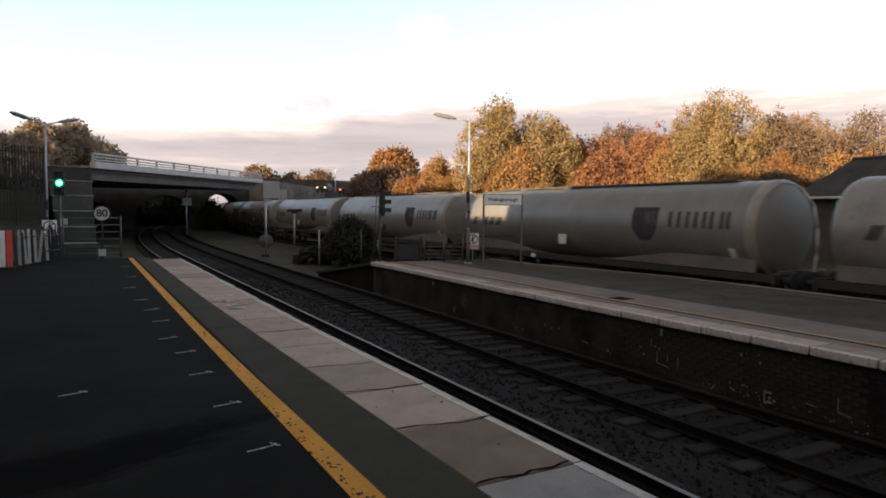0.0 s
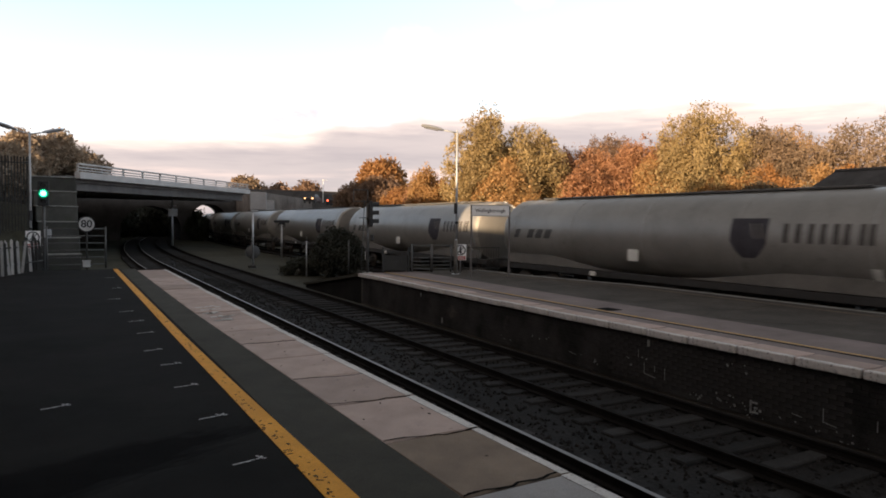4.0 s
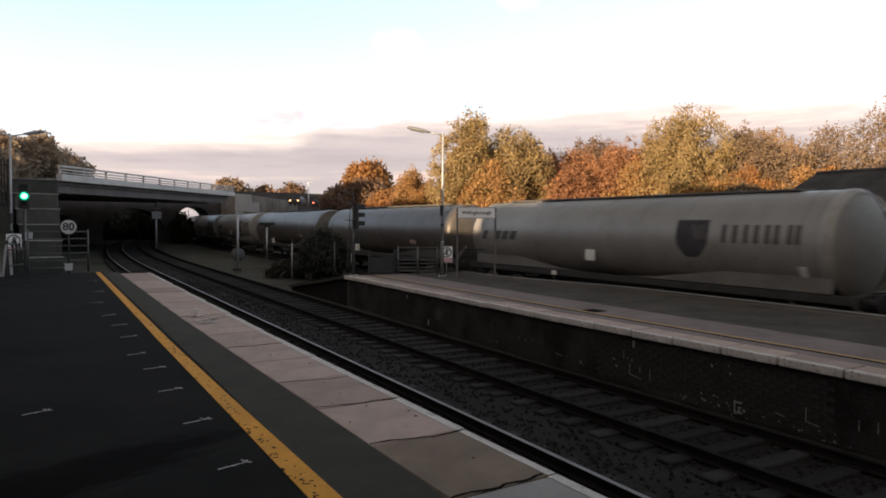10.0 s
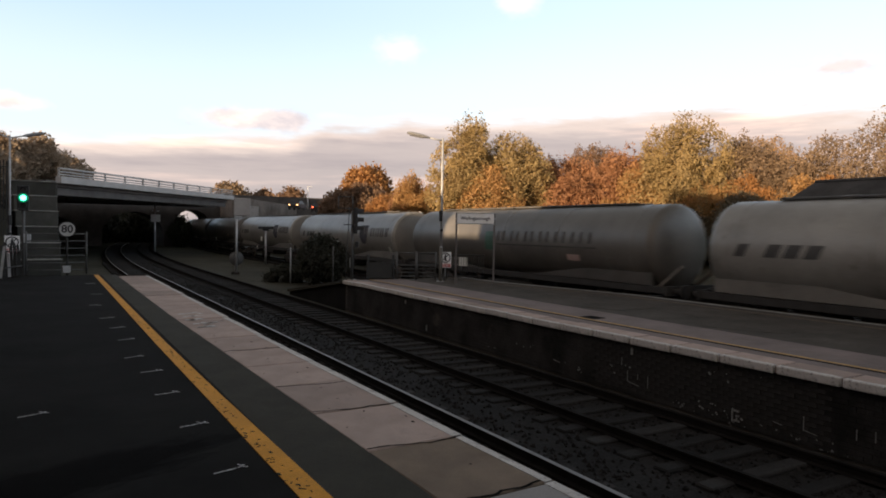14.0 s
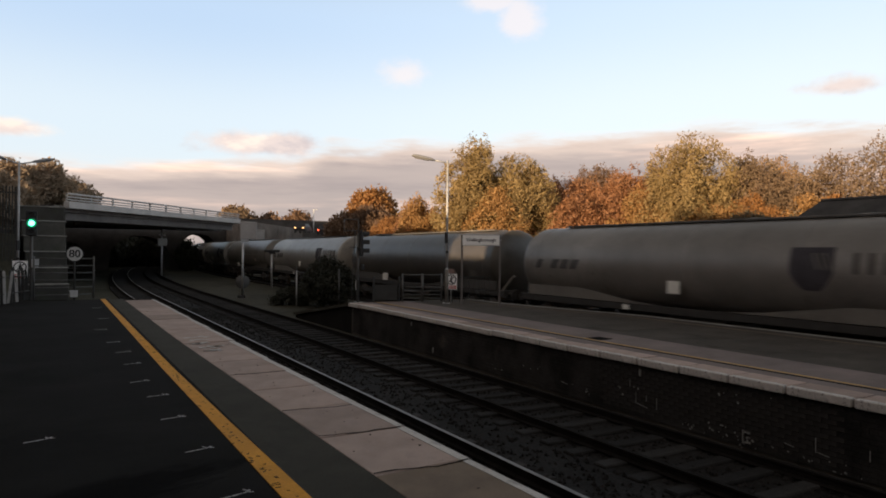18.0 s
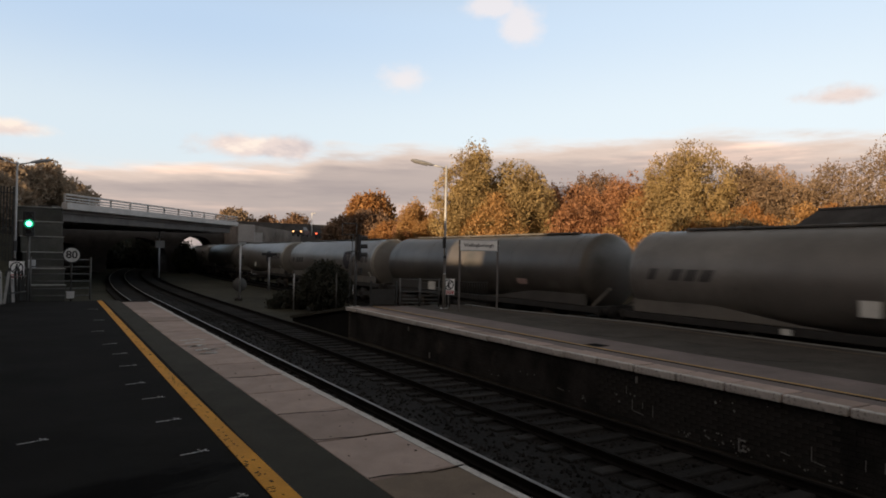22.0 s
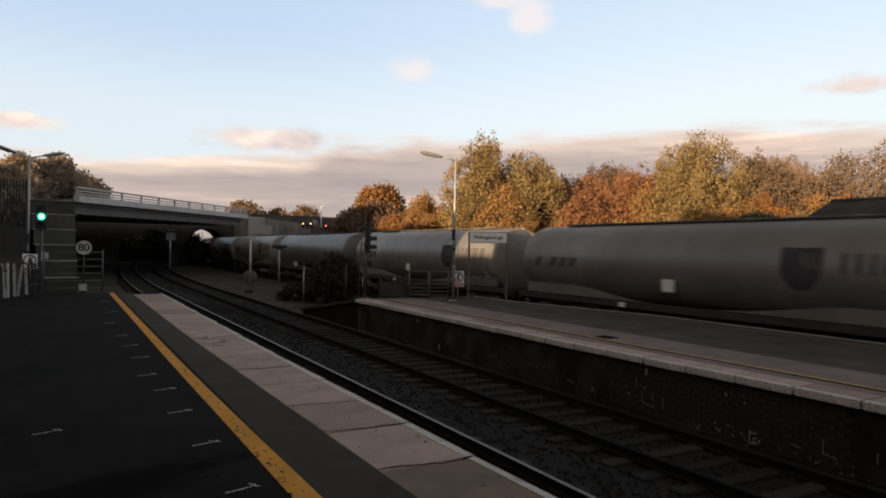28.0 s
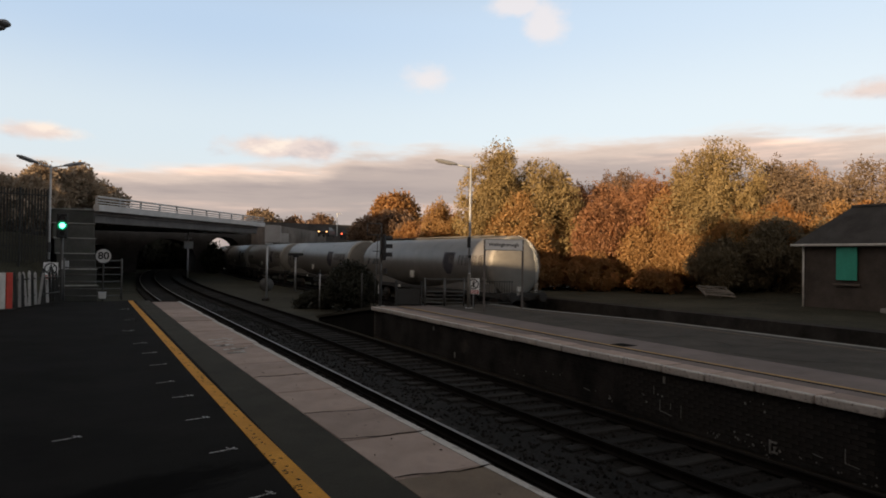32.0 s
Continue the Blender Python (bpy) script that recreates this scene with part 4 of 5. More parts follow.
fs = thing("lineside_signal", pose(10.3, 81.0, -1.1, 0, 0, -8), "small pale lineside case on a post under the bridge", "railway sign")
part("post", Shape().tube((0, 0, 0), (0, 0, 5.6), 0.10, 0.08, 10), GALV, fs)
part("case", Shape().box((0.05, -0.1, 3.9), (1.0, 0.3, 0.85), 0.04), CONCRETE, fs)
part("arm", Shape().box((0.05, -0.05, 4.7), (0.7, 0.1, 0.1), 0.02), GALV, fs)
post("lineside_post", 13.25, 34.1, -1.15, 1.0, 0.035, GATE_STEEL, "thin pale lineside post", "post")

# island end gates and fence
bar_gate("bar_gate", 12.02, 24.0, 12.75, 23.72, 1.12, 4, GATE_STEEL, "low steel bar gate at the island end", "gates", 0.66)
bar_gate("bar_gate", 12.78, 23.71, 13.5, 23.44, 1.12, 4, GATE_STEEL, "low steel bar gate at the island end", "gates", 0.66)
ip = thing("fence_panel", pose(0, 0, 0), "dark grey solid fence panel beside the island gate", "fence")
part("panel", Shape().box((11.42, 24.25, 0.36), (0.9, 0.04, 0.62), 0.01, (0, 0, -20)), FENCE_DARK, ip)
for x, y in ((10.95, 24.42), (11.9, 24.07)):
    part("post", Shape().box((x, y, 0.62), (0.08, 0.08, 1.0), 0.008), FENCE_DARK, ip, at=pose(0, 0, -0.14))
mf = thing("mesh_fence", pose(0, 0, 0), "low dark vertical-bar fence behind the name board", "fence")
for k in range(19):
    part("bar", Shape().tube((13.6 + 0.09 * k, 23.35 - 0.045 * k, -0.02), (13.6 + 0.09 * k, 23.35 - 0.045 * k, 1.05), 0.012, 0.012, 6), FENCE_DARK, mf)
for z in (0.15, 1.0):
    part("rail", Shape().tube((13.55, 23.37, z), (15.25, 22.52, z), 0.02, 0.02, 6), FENCE_DARK, mf)

# ---- hut and pallet on the disused platform ----
hut = thing("brick_hut", pose(27.9, 18.6, 0.0), "small dark brick lineside hut with green shutters and hipped slate roof", "hut")
HW, HL, HH = 5.0, 12.0, 2.75
part("wall", Shape().box((HW / 2 + 0.03, -HL / 2, HH / 2 - 0.1), (HW - 0.06, HL - 0.06, HH + 0.2), 0.01), HUT_BRICK, hut)
sh = Shape()
ov = 0.3
b4 = [Vector((-ov, ov, HH)), Vector((HW + ov, ov, HH)), Vector((HW + ov, -HL - ov, HH)), Vector((-ov, -HL - ov, HH))]
r0, r1 = Vector((HW / 2, -0.7, HH + 1.75)), Vector((HW / 2, -HL + 0.7, HH + 1.75))
vs = [sh.bm.verts.new(v) for v in (*b4, r0, r1)]
for f in ((0, 1, 4), (1, 2, 5, 4), (2, 3, 5), (3, 0, 4, 5), (0, 3, 2, 1)):
    sh.bm.faces.new([vs[i] for i in f])
roof_part = part("roof", sh, SLATE, hut)
part("ridge", Shape().tube(r0, r1, 0.09, 0.09, 8), SLATE, roof_part)
part("gutter", Shape().box((-ov - 0.02, -HL / 2, HH - 0.02), (0.12, HL + 0.6, 0.10), 0.02), WHITE_TRIM, hut, "pale gutter")
part("gutter", Shape().box((HW / 2, ov + 0.02, HH - 0.02), (HW + 0.6, 0.12, 0.10), 0.02), WHITE_TRIM, hut, "pale gutter")
part("downpipe", Shape().tube((-0.07, -0.12, 0.02), (-0.07, -0.12, HH - 0.05), 0.04, 0.04, 8), WHITE_TRIM, hut, "pale downpipe")
for y in (-2.0,):
    w = part("shutter", Shape().box((-0.05, y, 1.95), (0.05, 0.86, 1.38), 0.008), HUT_GREEN, hut, "turquoise boarded window")
    part("sill", Shape().box((-0.05, y, 1.08), (0.12, 1.1, 0.07), 0.01), HUT_BRICK, w)
    for k in range(4):
        part("board", Shape().box((-0.08, y - 0.32 + 0.213 * k, 1.95), (0.012, 0.205, 1.36), 0.003), HUT_GREEN, w)
door = part("door", Shape().box((-0.04, -4.08, 1.28), (0.06, 0.92, 2.05), 0.008), HUT_GREEN, hut, "turquoise boarded door")
for k in range(4):
    part("board", Shape().box((-0.078, -4.08 - 0.34 + 0.227 * k, 1.28), (0.012, 0.218, 2.0), 0.003), HUT_GREEN, door)
part("step", Shape().box((-0.2, -4.08, 0.12), (0.4, 1.1, 0.22), 0.02), CONCRETE, hut)
pal = thing("pallet", pose(28.9, 24.0, 0.3, 24, 4, -22), "old grey wooden pallet lying on the bank", "pallet")
for k in range(6):
    part("slat", Shape().box((0, -0.5 + 0.2 * k, 0.13), (1.7, 0.11, 0.03), 0.004, (0, 3 * math.sin(5 * k), 5 * math.sin(3 * k))), PALE_WOOD, pal)
for k in range(3):
    part("bearer", Shape().box((-0.76 + 0.76 * k, 0, 0.07), (0.09, 1.1, 0.09), 0.004), PALE_WOOD, pal)

# ---- bridges ----
B0, BD = Vector((0.86, 60.0, 0)), Vector((19.2, 27.7, 0)).normalized()
BN = Vector((-BD.y, BD.x, 0))
ROT = math.degrees(math.atan2(BD.y, BD.x))
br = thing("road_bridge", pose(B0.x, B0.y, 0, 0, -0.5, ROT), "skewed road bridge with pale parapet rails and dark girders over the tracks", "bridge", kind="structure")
BL = 35.0
part("edge_beam", Shape().box((BL / 2 + 0.1, 0.25, 5.42), (BL, 0.5, 0.55), 0.03), PARAPET, br, "pale grey concrete edge beam")
part("deck", Shape().box((BL / 2 - 1, 5.5, 5.1), (BL, 10.0, 0.5), 0.02), GIRDER, br)
for k in range(5):
    part("girder", Shape().box((BL / 2 - 1, 0.9 + 2.2 * k, 4.6), (BL, 0.4, 0.75), 0.02), GIRDER, br)
part("far_beam", Shape().box((BL / 2 - 1, 10.6, 5.42), (BL, 0.4, 0.55), 0.03), PARAPET, br)
for z, w in ((6.32, 0.15), (6.06, 0.11), (5.84, 0.10)):
    part("parapet_rail", Shape().box((BL / 2 + 0.1, 0.2, z), (BL, w, w), 0.012), PARAPET, br, "pale metal parapet rail")
for k in range(12):
    part("parapet_post", Shape().box((0.2 + 3.15 * k, 0.30, 6.0), (0.12, 0.14, 0.7), 0.012), PARAPET, br)
# hidden slab added to keep the space up to the arch dark
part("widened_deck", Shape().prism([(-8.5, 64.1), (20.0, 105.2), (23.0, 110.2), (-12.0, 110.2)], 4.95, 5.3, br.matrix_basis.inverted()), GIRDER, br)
ab = thing("bridge_abutment", pose(0.2, 59.0, 0), "concrete bridge abutment beside the tracks", "abutment", kind="structure")
part("wall", Shape().box((-0.4, 9.0, 1.7), (1.6, 18.0, 6.0), 0.03), STONE_WING, ab)
part("bearing_shelf", Shape().box((-0.9, 9.0, 4.45), (2.2, 18.0, 0.5), 0.03), GIRDER, ab)
ab2 = thing("bridge_abutment", pose(22.2, 89.0, 0, 0, 0, -4), "concrete bridge abutment behind the goods line", "abutment", kind="structure")
part("wall", Shape().box((0.8, 8.0, 1.7), (1.6, 18.0, 6.0), 0.03), CONCRETE, ab2)
ww = thing("wing_wall", pose(-0.75, 46.5, -1.2, 0, 0, 8), "stepped mossy concrete-block wing wall below the bridge", "retaining wall", kind="structure")
for k in range(6):
    part("course", Shape().box((0.5 + 0.05 * k, 5.0 + 0.6 * k, 0.5 + 1.0 * k), (2.1 + 0.1 * k, 9.0 - 0.9 * k, 0.98), 0.05), STONE_WING, ww)
    part("ledge", Shape().box((0.5 + 0.05 * k, 0.95 + 1.05 * k * 0.98, 1.0 * (k + 1)), (2.2 + 0.1 * k, 0.9, 0.07), 0.02), LEDGE, ww, "pale weathered ledge")
ab_road = Shape().loft([[Vector((B0.x + BD.x * s + BN.x * o, B0.y + BD.y * s + BN.y * o, z)) for o, z in ((0.1, -1.2), (ow, -1.2), (ow, zt), (0.1, zt))] for s, zt, ow in ((35.5, 5.9, 0.5), (39, 5.9, 1.0), (52, 5.8, 9.0), (70, 5.6, 10.0), (130, 4.5, 10.0))])
struct("road_embankment", ab_road, BANK_GREY, "dark road embankment wall beyond the bridge", "embankment")

# older brick bridge behind, with an arch over each pair of tracks
arch = Shape()
YA = 112.0
def arch_points(cx, r, zs, n=14):
    return [(cx + r * math.cos(math.pi * i / n), zs + r * 0.8 * math.sin(math.pi * i / n)) for i in range(n + 1)]


TOP = 7.2
FACE = pose(0, YA, 0, 90, 0, 0)
for x0, x1 in ((-60, 6.9), (15.5, 17.3), (22.2, 60)):
    arch.prism([(x0, -1.3), (x1, -1.3), (x1, TOP), (x0, TOP)], -8.0, 0.0, FACE)
for cx, r, zs in ((11.2, 4.3, 0.6), (19.75, 2.45, 2.6)):
    p = arch_points(cx, r, zs)
    for (xa, za), (xb, zb) in zip(p, p[1:]):
        arch.prism([(xb, zb), (xa, za), (xa, TOP), (xb, TOP)], -8.0, 0.0, FACE)
struct("arch_bridge", arch, OLD_BRICK, "old dark brick arch bridge beyond the road bridge", "bridge")

# cars on the road beyond the bridge
def car(x, y, z, turn, tail, label):
    t = thing("car", pose(x, y, z, 0, 0, turn), label, "car", "cars on the road")
    sh = Shape()
    prof = [(-2.0, 0.35), (-2.0, 0.85), (-1.7, 0.95), (-1.1, 1.42), (0.5, 1.44), (1.1, 0.98), (2.0, 0.85), (2.05, 0.35)]
    sh.loft([[Vector((px, sy * (0.84 if pz < 1 else 0.68), pz)) for px, pz in prof] for sy in (-1, 1)])
    part("body", sh, CAR_RED, t)
    for sx in (-1.25, 1.25):
        for sy in (-0.8, 0.8):
            part("wheel", Shape().tube((sx, sy - 0.08, 0.31), (sx, sy + 0.08, 0.31), 0.31, 0.31, 14), BLACK, t)
    for sy in (-0.6, 0.6):
        part("lamp", Shape().box((-2.02, sy, 0.75), (0.06, 0.26, 0.16), 0.02), tail, t, "glowing lamp")
    return t


car(38.2, 104.8, 4.6, 56, RED_LAMP, "dark car with glowing red tail lamps on the road")
car(33.0, 100.3, 4.7, 55, AMBER_LAMP, "dark car with glowing lamps on the bridge road")
sl = thing("street_lamp", pose(34.3, 99.2, 4.9), "thin white street lamp column on the road beyond", "lamp post")
part("pole", Shape().tube((0, 0, 0), (0, 0, 3.4), 0.09, 0.06, 8), SIGN_WHITE, sl)
part("head", Shape().box((0.3, 0, 3.42), (0.7, 0.16, 0.08), 0.02), SIGN_WHITE, sl)

# ---- the tank train ----
WAGON = 18.742


def barrel(name, mat, half, r, dome, belly, zc):
    """Tank with domed ends; the belly sags towards the middle outlet."""
    sh = Shape()
    seg = 36
    prof = [(-half, 0.0)]
    for i in range(1, 7):
        a = math.pi / 2 * i / 6
        prof.append((-half + dome * (1 - math.cos(a)), r * math.sin(a)))
    prof += [(-half + dome + 0.04, r)]
    inner = half - dome
    prof += [(inner * f, r) for f in (-0.8, -0.55, -0.3, -0.12, 0.12, 0.3, 0.55, 0.8)]
    prof += [(-d, q) for d, q in prof[:8][::-1]]
    rings = []
    for d, q in prof:
        if q == 0:
            rings.append([sh.bm.verts.new((0, d, zc))])
            continue
        ring = []
        sag = belly * max(0.0, 1 - abs(d) / (half * 0.75))
        for i in range(seg):
            a = 2 * math.pi * i / seg
            s = math.sin(a)
            ring.append(sh.bm.verts.new((q * math.cos(a), d, zc + q * s + (sag * s * s if s < 0 else 0) * -1)))
        rings.append(ring)
    for p, q in zip(rings, rings[1:]):
        for i in range(seg):
            j = (i + 1) % seg
            vs = [p[i % len(p)], p[j % len(p)], q[j % len(q)], q[i % len(q)]]
            vs = [v for k, v in enumerate(vs) if v not in vs[:k]]
            sh.bm.faces.new(vs).smooth = True
    return sh


def decal(ys, zs, w, h, r, zc, lift=0.012, outline=None):
    """A thin plate that follows the round flank on the side of the platforms (-x)."""
    sh = Shape()
    n = 4 if outline is None else 12
    secs = []
    for k in range(n + 1):
        z = zs - h / 2 + h * k / n
        dz = max(-0.999, min(0.999, (z - zc) / r))
        x = -r * math.sqrt(1 - dz * dz)
        nrm = Vector((x, 0, z - zc)).normalized()
        o, i = Vector((x, 0, z)) + nrm * lift, Vector((x, 0, z)) + nrm * 0.002
        half = w / 2 * (outline(k / n) if outline else 1.0)
        secs.append([o + Vector((0, ys + half, 0)), o + Vector((0, ys - half, 0)), i + Vector((0, ys - half, 0)), i + Vector((0, ys + half, 0))])
    sh.loft(secs)
    return sh


def bogie(wagon, y):
    b = part("bogie", Shape().box((-0.95, y, 0.5), (0.12, 2.5, 0.28), 0.03).box((0.95, y, 0.5), (0.12, 2.5, 0.28), 0.03).box((0, y, 0.56), (2.0, 0.5, 0.22), 0.03), FRAME_DARK, wagon)
    for dy in (-0.9, 0.9):
        sh = Shape().tube((-0.8, y + dy, 0.46), (0.8, y + dy, 0.46), 0.08, 0.08, 8)
        for sx in (-0.75, 0.75):
            sh.lathe([(sx - 0.07, 0.0), (sx - 0.07, 0.44), (sx - 0.03, 0.46), (sx + 0.06, 0.46), (sx + 0.07, 0.4), (sx + 0.07, 0.0)], 20, 'X', (0, y + dy, 0.46))
        part("wheelset", sh, WHEEL, b)
        for sx in (-1.0, 1.0):
            part("axle_box", Shape().box((sx, y + dy, 0.46), (0.16, 0.3, 0.26), 0.03), FRAME_DARK, b)


def tank_wagon(dark):
    label = "grimy dark bogie cement tank wagon in a moving train" if dark else "dusty pale grey bogie cement tank wagon in a moving train"
    t = thing("tank_wagon", pose(0, 0, 0), label, "tank wagon", "goods train")
    r, half, zc = 1.46, 7.95, 2.48
    paint = TANK_DARK if dark else TANK
    tank = part("tank", barrel("tank", paint, half, r, 0.42 if dark else 0.44, 0.0, zc), paint, t)
    for y in (-6.9, -3.4, 0.0, 3.4, 6.9):
        part("seam", Shape().lathe([(y - 0.03, r - 0.01), (y - 0.03, r + 0.006), (y + 0.03, r + 0.006), (y + 0.03, r - 0.01)], 36, 'Y', (0, 0, zc)), paint, tank)
    # saddle skirts slope away from the middle to the ends
    for sy in (-1, 1):
        sh = Shape()
        sh.prism([(sy * 1.2, 1.22), (sy * 7.6, 1.22), (sy * 7.6, 1.72), (sy * 4.6, 1.62), (sy * 2.2, 1.28)], -1.18, -1.12, Matrix(((0, 0, 1, 0), (1, 0, 0, 0), (0, 1, 0, 0), (0, 0, 0, 1))))
        part("saddle", sh, paint if dark else SADDLE, t)
    part("solebar", Shape().box((-1.1, 0, 1.08), (0.12, 16.3, 0.24), 0.02).box((1.1, 0, 1.08), (0.12, 16.3, 0.24), 0.02), FRAME_DARK, t)
    part("centre_sill", Shape().box((0, 0, 1.0), (0.5, 16.3, 0.3), 0.02), FRAME_DARK, t)
    part("discharge_gear", Shape().box((0, 0, 0.75), (1.6, 2.2, 0.5), 0.1).tube((-0.9, -1.5, 0.7), (-0.9, 1.5, 0.7), 0.12), FRAME_DARK, t)
    for y in (-6.0, 6.0):
        bogie(t, y)
    for sy in (-1, 1):
        part("headstock", Shape().box((0, sy * 8.12, 1.06), (2.4, 0.12, 0.34), 0.02), FRAME_DARK, t)
        for sx in (-0.87, 0.87):
            part("buffer", Shape().tube((sx, sy * 8.15, 1.06), (sx, sy * 8.55, 1.06), 0.09, 0.09, 10).tube((sx, sy * 8.55, 1.06), (sx, sy * 8.62, 1.06), 0.24, 0.22, 16), FRAME_DARK, t)
        part("coupling", Shape().box((0, sy * 8.4, 0.98), (0.12, 0.55, 0.14), 0.02), FRAME_DARK, t)
    walk_ = part("walkway", Shape().box((0, 0, zc + r + 0.02), (0.62, 12.6, 0.04), 0.01), WALKWAY, t)
    for sx in (-0.34, 0.34):
        part("handrail", Shape().tube((sx, -6.3, zc + r + 0.05), (sx, 6.3, zc + r + 0.05), 0.016, 0.016, 6), WALKWAY, walk_)
    for y in (-4.5, -1.5, 1.5, 4.5):
        part("hatch", Shape().lathe([(zc + r - 0.03, 0.0), (zc + r - 0.03, 0.3), (zc + r + 0.06, 0.3), (zc + r + 0.08, 0.25), (zc + r + 0.085, 0.0)], 16, 'Z', (0, y, 0)), paint, tank)
    if not dark:
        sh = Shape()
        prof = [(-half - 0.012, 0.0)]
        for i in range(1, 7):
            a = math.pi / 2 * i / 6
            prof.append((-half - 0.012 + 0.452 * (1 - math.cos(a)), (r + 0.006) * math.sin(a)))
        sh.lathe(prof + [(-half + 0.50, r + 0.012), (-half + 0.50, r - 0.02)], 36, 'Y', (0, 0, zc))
        part("tank_end", sh, TANK_END, tank, "domed tank end with shade put into its colour")
        # pale ring painted where the rounded edge catches the western sky
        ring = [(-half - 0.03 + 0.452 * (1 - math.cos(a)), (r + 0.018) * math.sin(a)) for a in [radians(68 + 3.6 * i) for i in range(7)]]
        part("rim_ring", Shape().lathe(ring + [(-half + 0.54, r + 0.02), (-half + 0.54, r - 0.01)], 36, 'Y', (0, 0, zc)), TANK_RIM, tank, "tank end rim with light put into its colour")
        pipe = Shape()
        bend = [(0.86, -half - 0.06, 1.12), (0.92, -half - 0.10, 1.7), (0.92, -half - 0.10, 2.5), (0.84, -half - 0.02, 3.2), (0.62, -half + 0.22, 3.72), (0.40, -half + 0.62, 3.97)]
        for a, b in zip(bend, bend[1:]):
            pipe.tube(a, b, 0.026, 0.026, 6)
        part("end_pipe", pipe, PLACARD, t, "thin pale vent pipe over the tank end")
        part("end_rail", Shape().tube((-1.05, -8.22, 1.30), (1.05, -8.22, 1.30), 0.022, 0.022, 6).tube((-1.05, -8.22, 1.30), (-1.05, -8.16, 1.1), 0.02, 0.02, 6).tube((1.05, -8.22, 1.30), (1.05, -8.16, 1.1), 0.02, 0.02, 6), WALKWAY, t, "thin rail across the headstock")
    if dark:
        for sx in (-0.9, 0.9):
            part("end_strut", Shape().box((sx, -8.0, 1.45), (0.10, 1.35, 0.12), 0.01, (-40, 0, 0)), SADDLE, t, "pale slanting end strut")
        part("placard", Shape().box((-1.21, 3.2, 1.42), (0.025, 0.66, 0.42), 0.006), PLACARD, t, "pale data placard")
        part("placard", decal(-4.2, 1.98, 0.62, 0.22, r, zc), PINKISH, t, "pale data placard")
        part("plate", decal(-6.1, 1.92, 0.45, 0.26, r, zc), SADDLE, t)
    else:
        part("placard", Shape().box((-1.40, 0.4, 1.86), (0.025, 0.46, 0.40), 0.006), PLACARD, t, "pale data placard")
        part("tag", Shape().box((-1.175, 2.5, 1.07), (0.02, 0.28, 0.17), 0.004), PLACARD, t, "small pale plate on the solebar")
        part("shield", decal(-3.75, 2.56, 1.08, 1.12, r, zc, 0.012, lambda f: math.sqrt(min(1.0, 0.12 + f * 2.2))), LOGO_BLUE, t, "plain dark blue-grey shield emblem")
        for k in range(3):
            sh = decal(-3.86 - 0.15 * k, 2.76, 0.045, 0.42, r, zc, 0.02)
            for v in sh.bm.verts:
                v.co.y += (v.co.z - 2.76) * 0.4
            part("stripe", sh, SADDLE, t, "pale slanting stripe")
        for d in (0.0, 0.33, 0.66, 0.96, 1.27, 1.52, 1.87, 2.08):
            part("wordmark_bar", decal(-4.80 - d, 2.72, 0.13, 0.52, r, zc), LOGO_GREY, t, "plain slate bar of a wordmark")
        for k, (yk, w) in enumerate(((6.62, 0.30), (5.74, 0.36), (5.22, 0.36), (4.70, 0.36))):
            sh = decal(yk, 2.5, w, 0.36, r, zc)
            for v in sh.bm.verts:
                v.co.y -= (v.co.z - 2.5) * 0.45
            part("emblem" if k == 0 else "wordmark_bar", sh, LOGO_FAINT, t, "plain slate bar of a wordmark")
        part("end_plate", decal(-6.95, 1.75, 0.2, 0.28, r, zc), PLACARD, t, "small pale plate")
    return t


DARK = {3, 4, 7, 9, 12, 15}
CARS = {}
first = {False: tank_wagon(False), True: tank_wagon(True)}
used = set()
# stretch the bodies to the wagon's full length
for w in first.values():
    for o in w.children_recursive:
        o.data.transform(Matrix.Diagonal((1, 1.0765, 1, 1)))
for k in range(-7, 20):
    d = k in DARK
    if d not in used:
        CARS[k] = first[d]
        used.add(d)
    else:
        CARS[k] = copy_thing(first[d], pose(0, 0, 0))
# one dark wagon keeps the ghost of an old green and slate livery
part("old_emblem", decal(0.95, 2.5, 0.6, 0.8, 1.46, 2.48), LOGO_GREEN, CARS[7], "faded green patch")
for k in range(7):
    part("old_wordmark_bar", decal(0.25 - 0.95 * k, 2.72, 0.16, 0.42, 1.46, 2.48), LOGO_DARK, CARS[7], "faded dark bar of a wordmark")
for k in range(6):
    part("old_wordmark_bar", decal(-0.12 - 0.97 * k, 2.72, 0.14, 0.42, 1.46, 2.48), LOGO_DARK, CARS[7], "faded dark bar of a wordmark")
part("old_underline", decal(-2.7, 2.36, 6.2, 0.05, 1.46, 2.48), LOGO_DARK, CARS[7], "faded dark line")
for k, paint in [(7, TANK_MID), (15, TANK_MID)] + [(k, TANK_DIMMED) for k in range(10, 20) if k not in DARK]:
    for o in CARS[k].children_recursive:
        if o.name.split(".")[0] in ("tank", "seam", "hatch"):
            o.material_slots[0].link = 'OBJECT'
            o.material_slots[0].material = paint
tail = part("tail_lamp", Shape().box((-0.35, -9.02, 1.42), (0.16, 0.12, 0.24), 0.03).box((-0.35, -8.95, 1.22), (0.05, 0.05, 0.22), 0.01), PLACARD, CARS[19], "small white tail lamp on a bracket")
LATE = {19: 0.7}  # metres the last wagon is set back to fit the camera's view


def train_head(t):
    """Distance along the line of the joint behind wagon 0."""
    return 11.57 + 7.6387 * t + 0.15482 * t ** 2 - 0.0014608 * t ** 3 + 1.5028e-5 * t ** 4


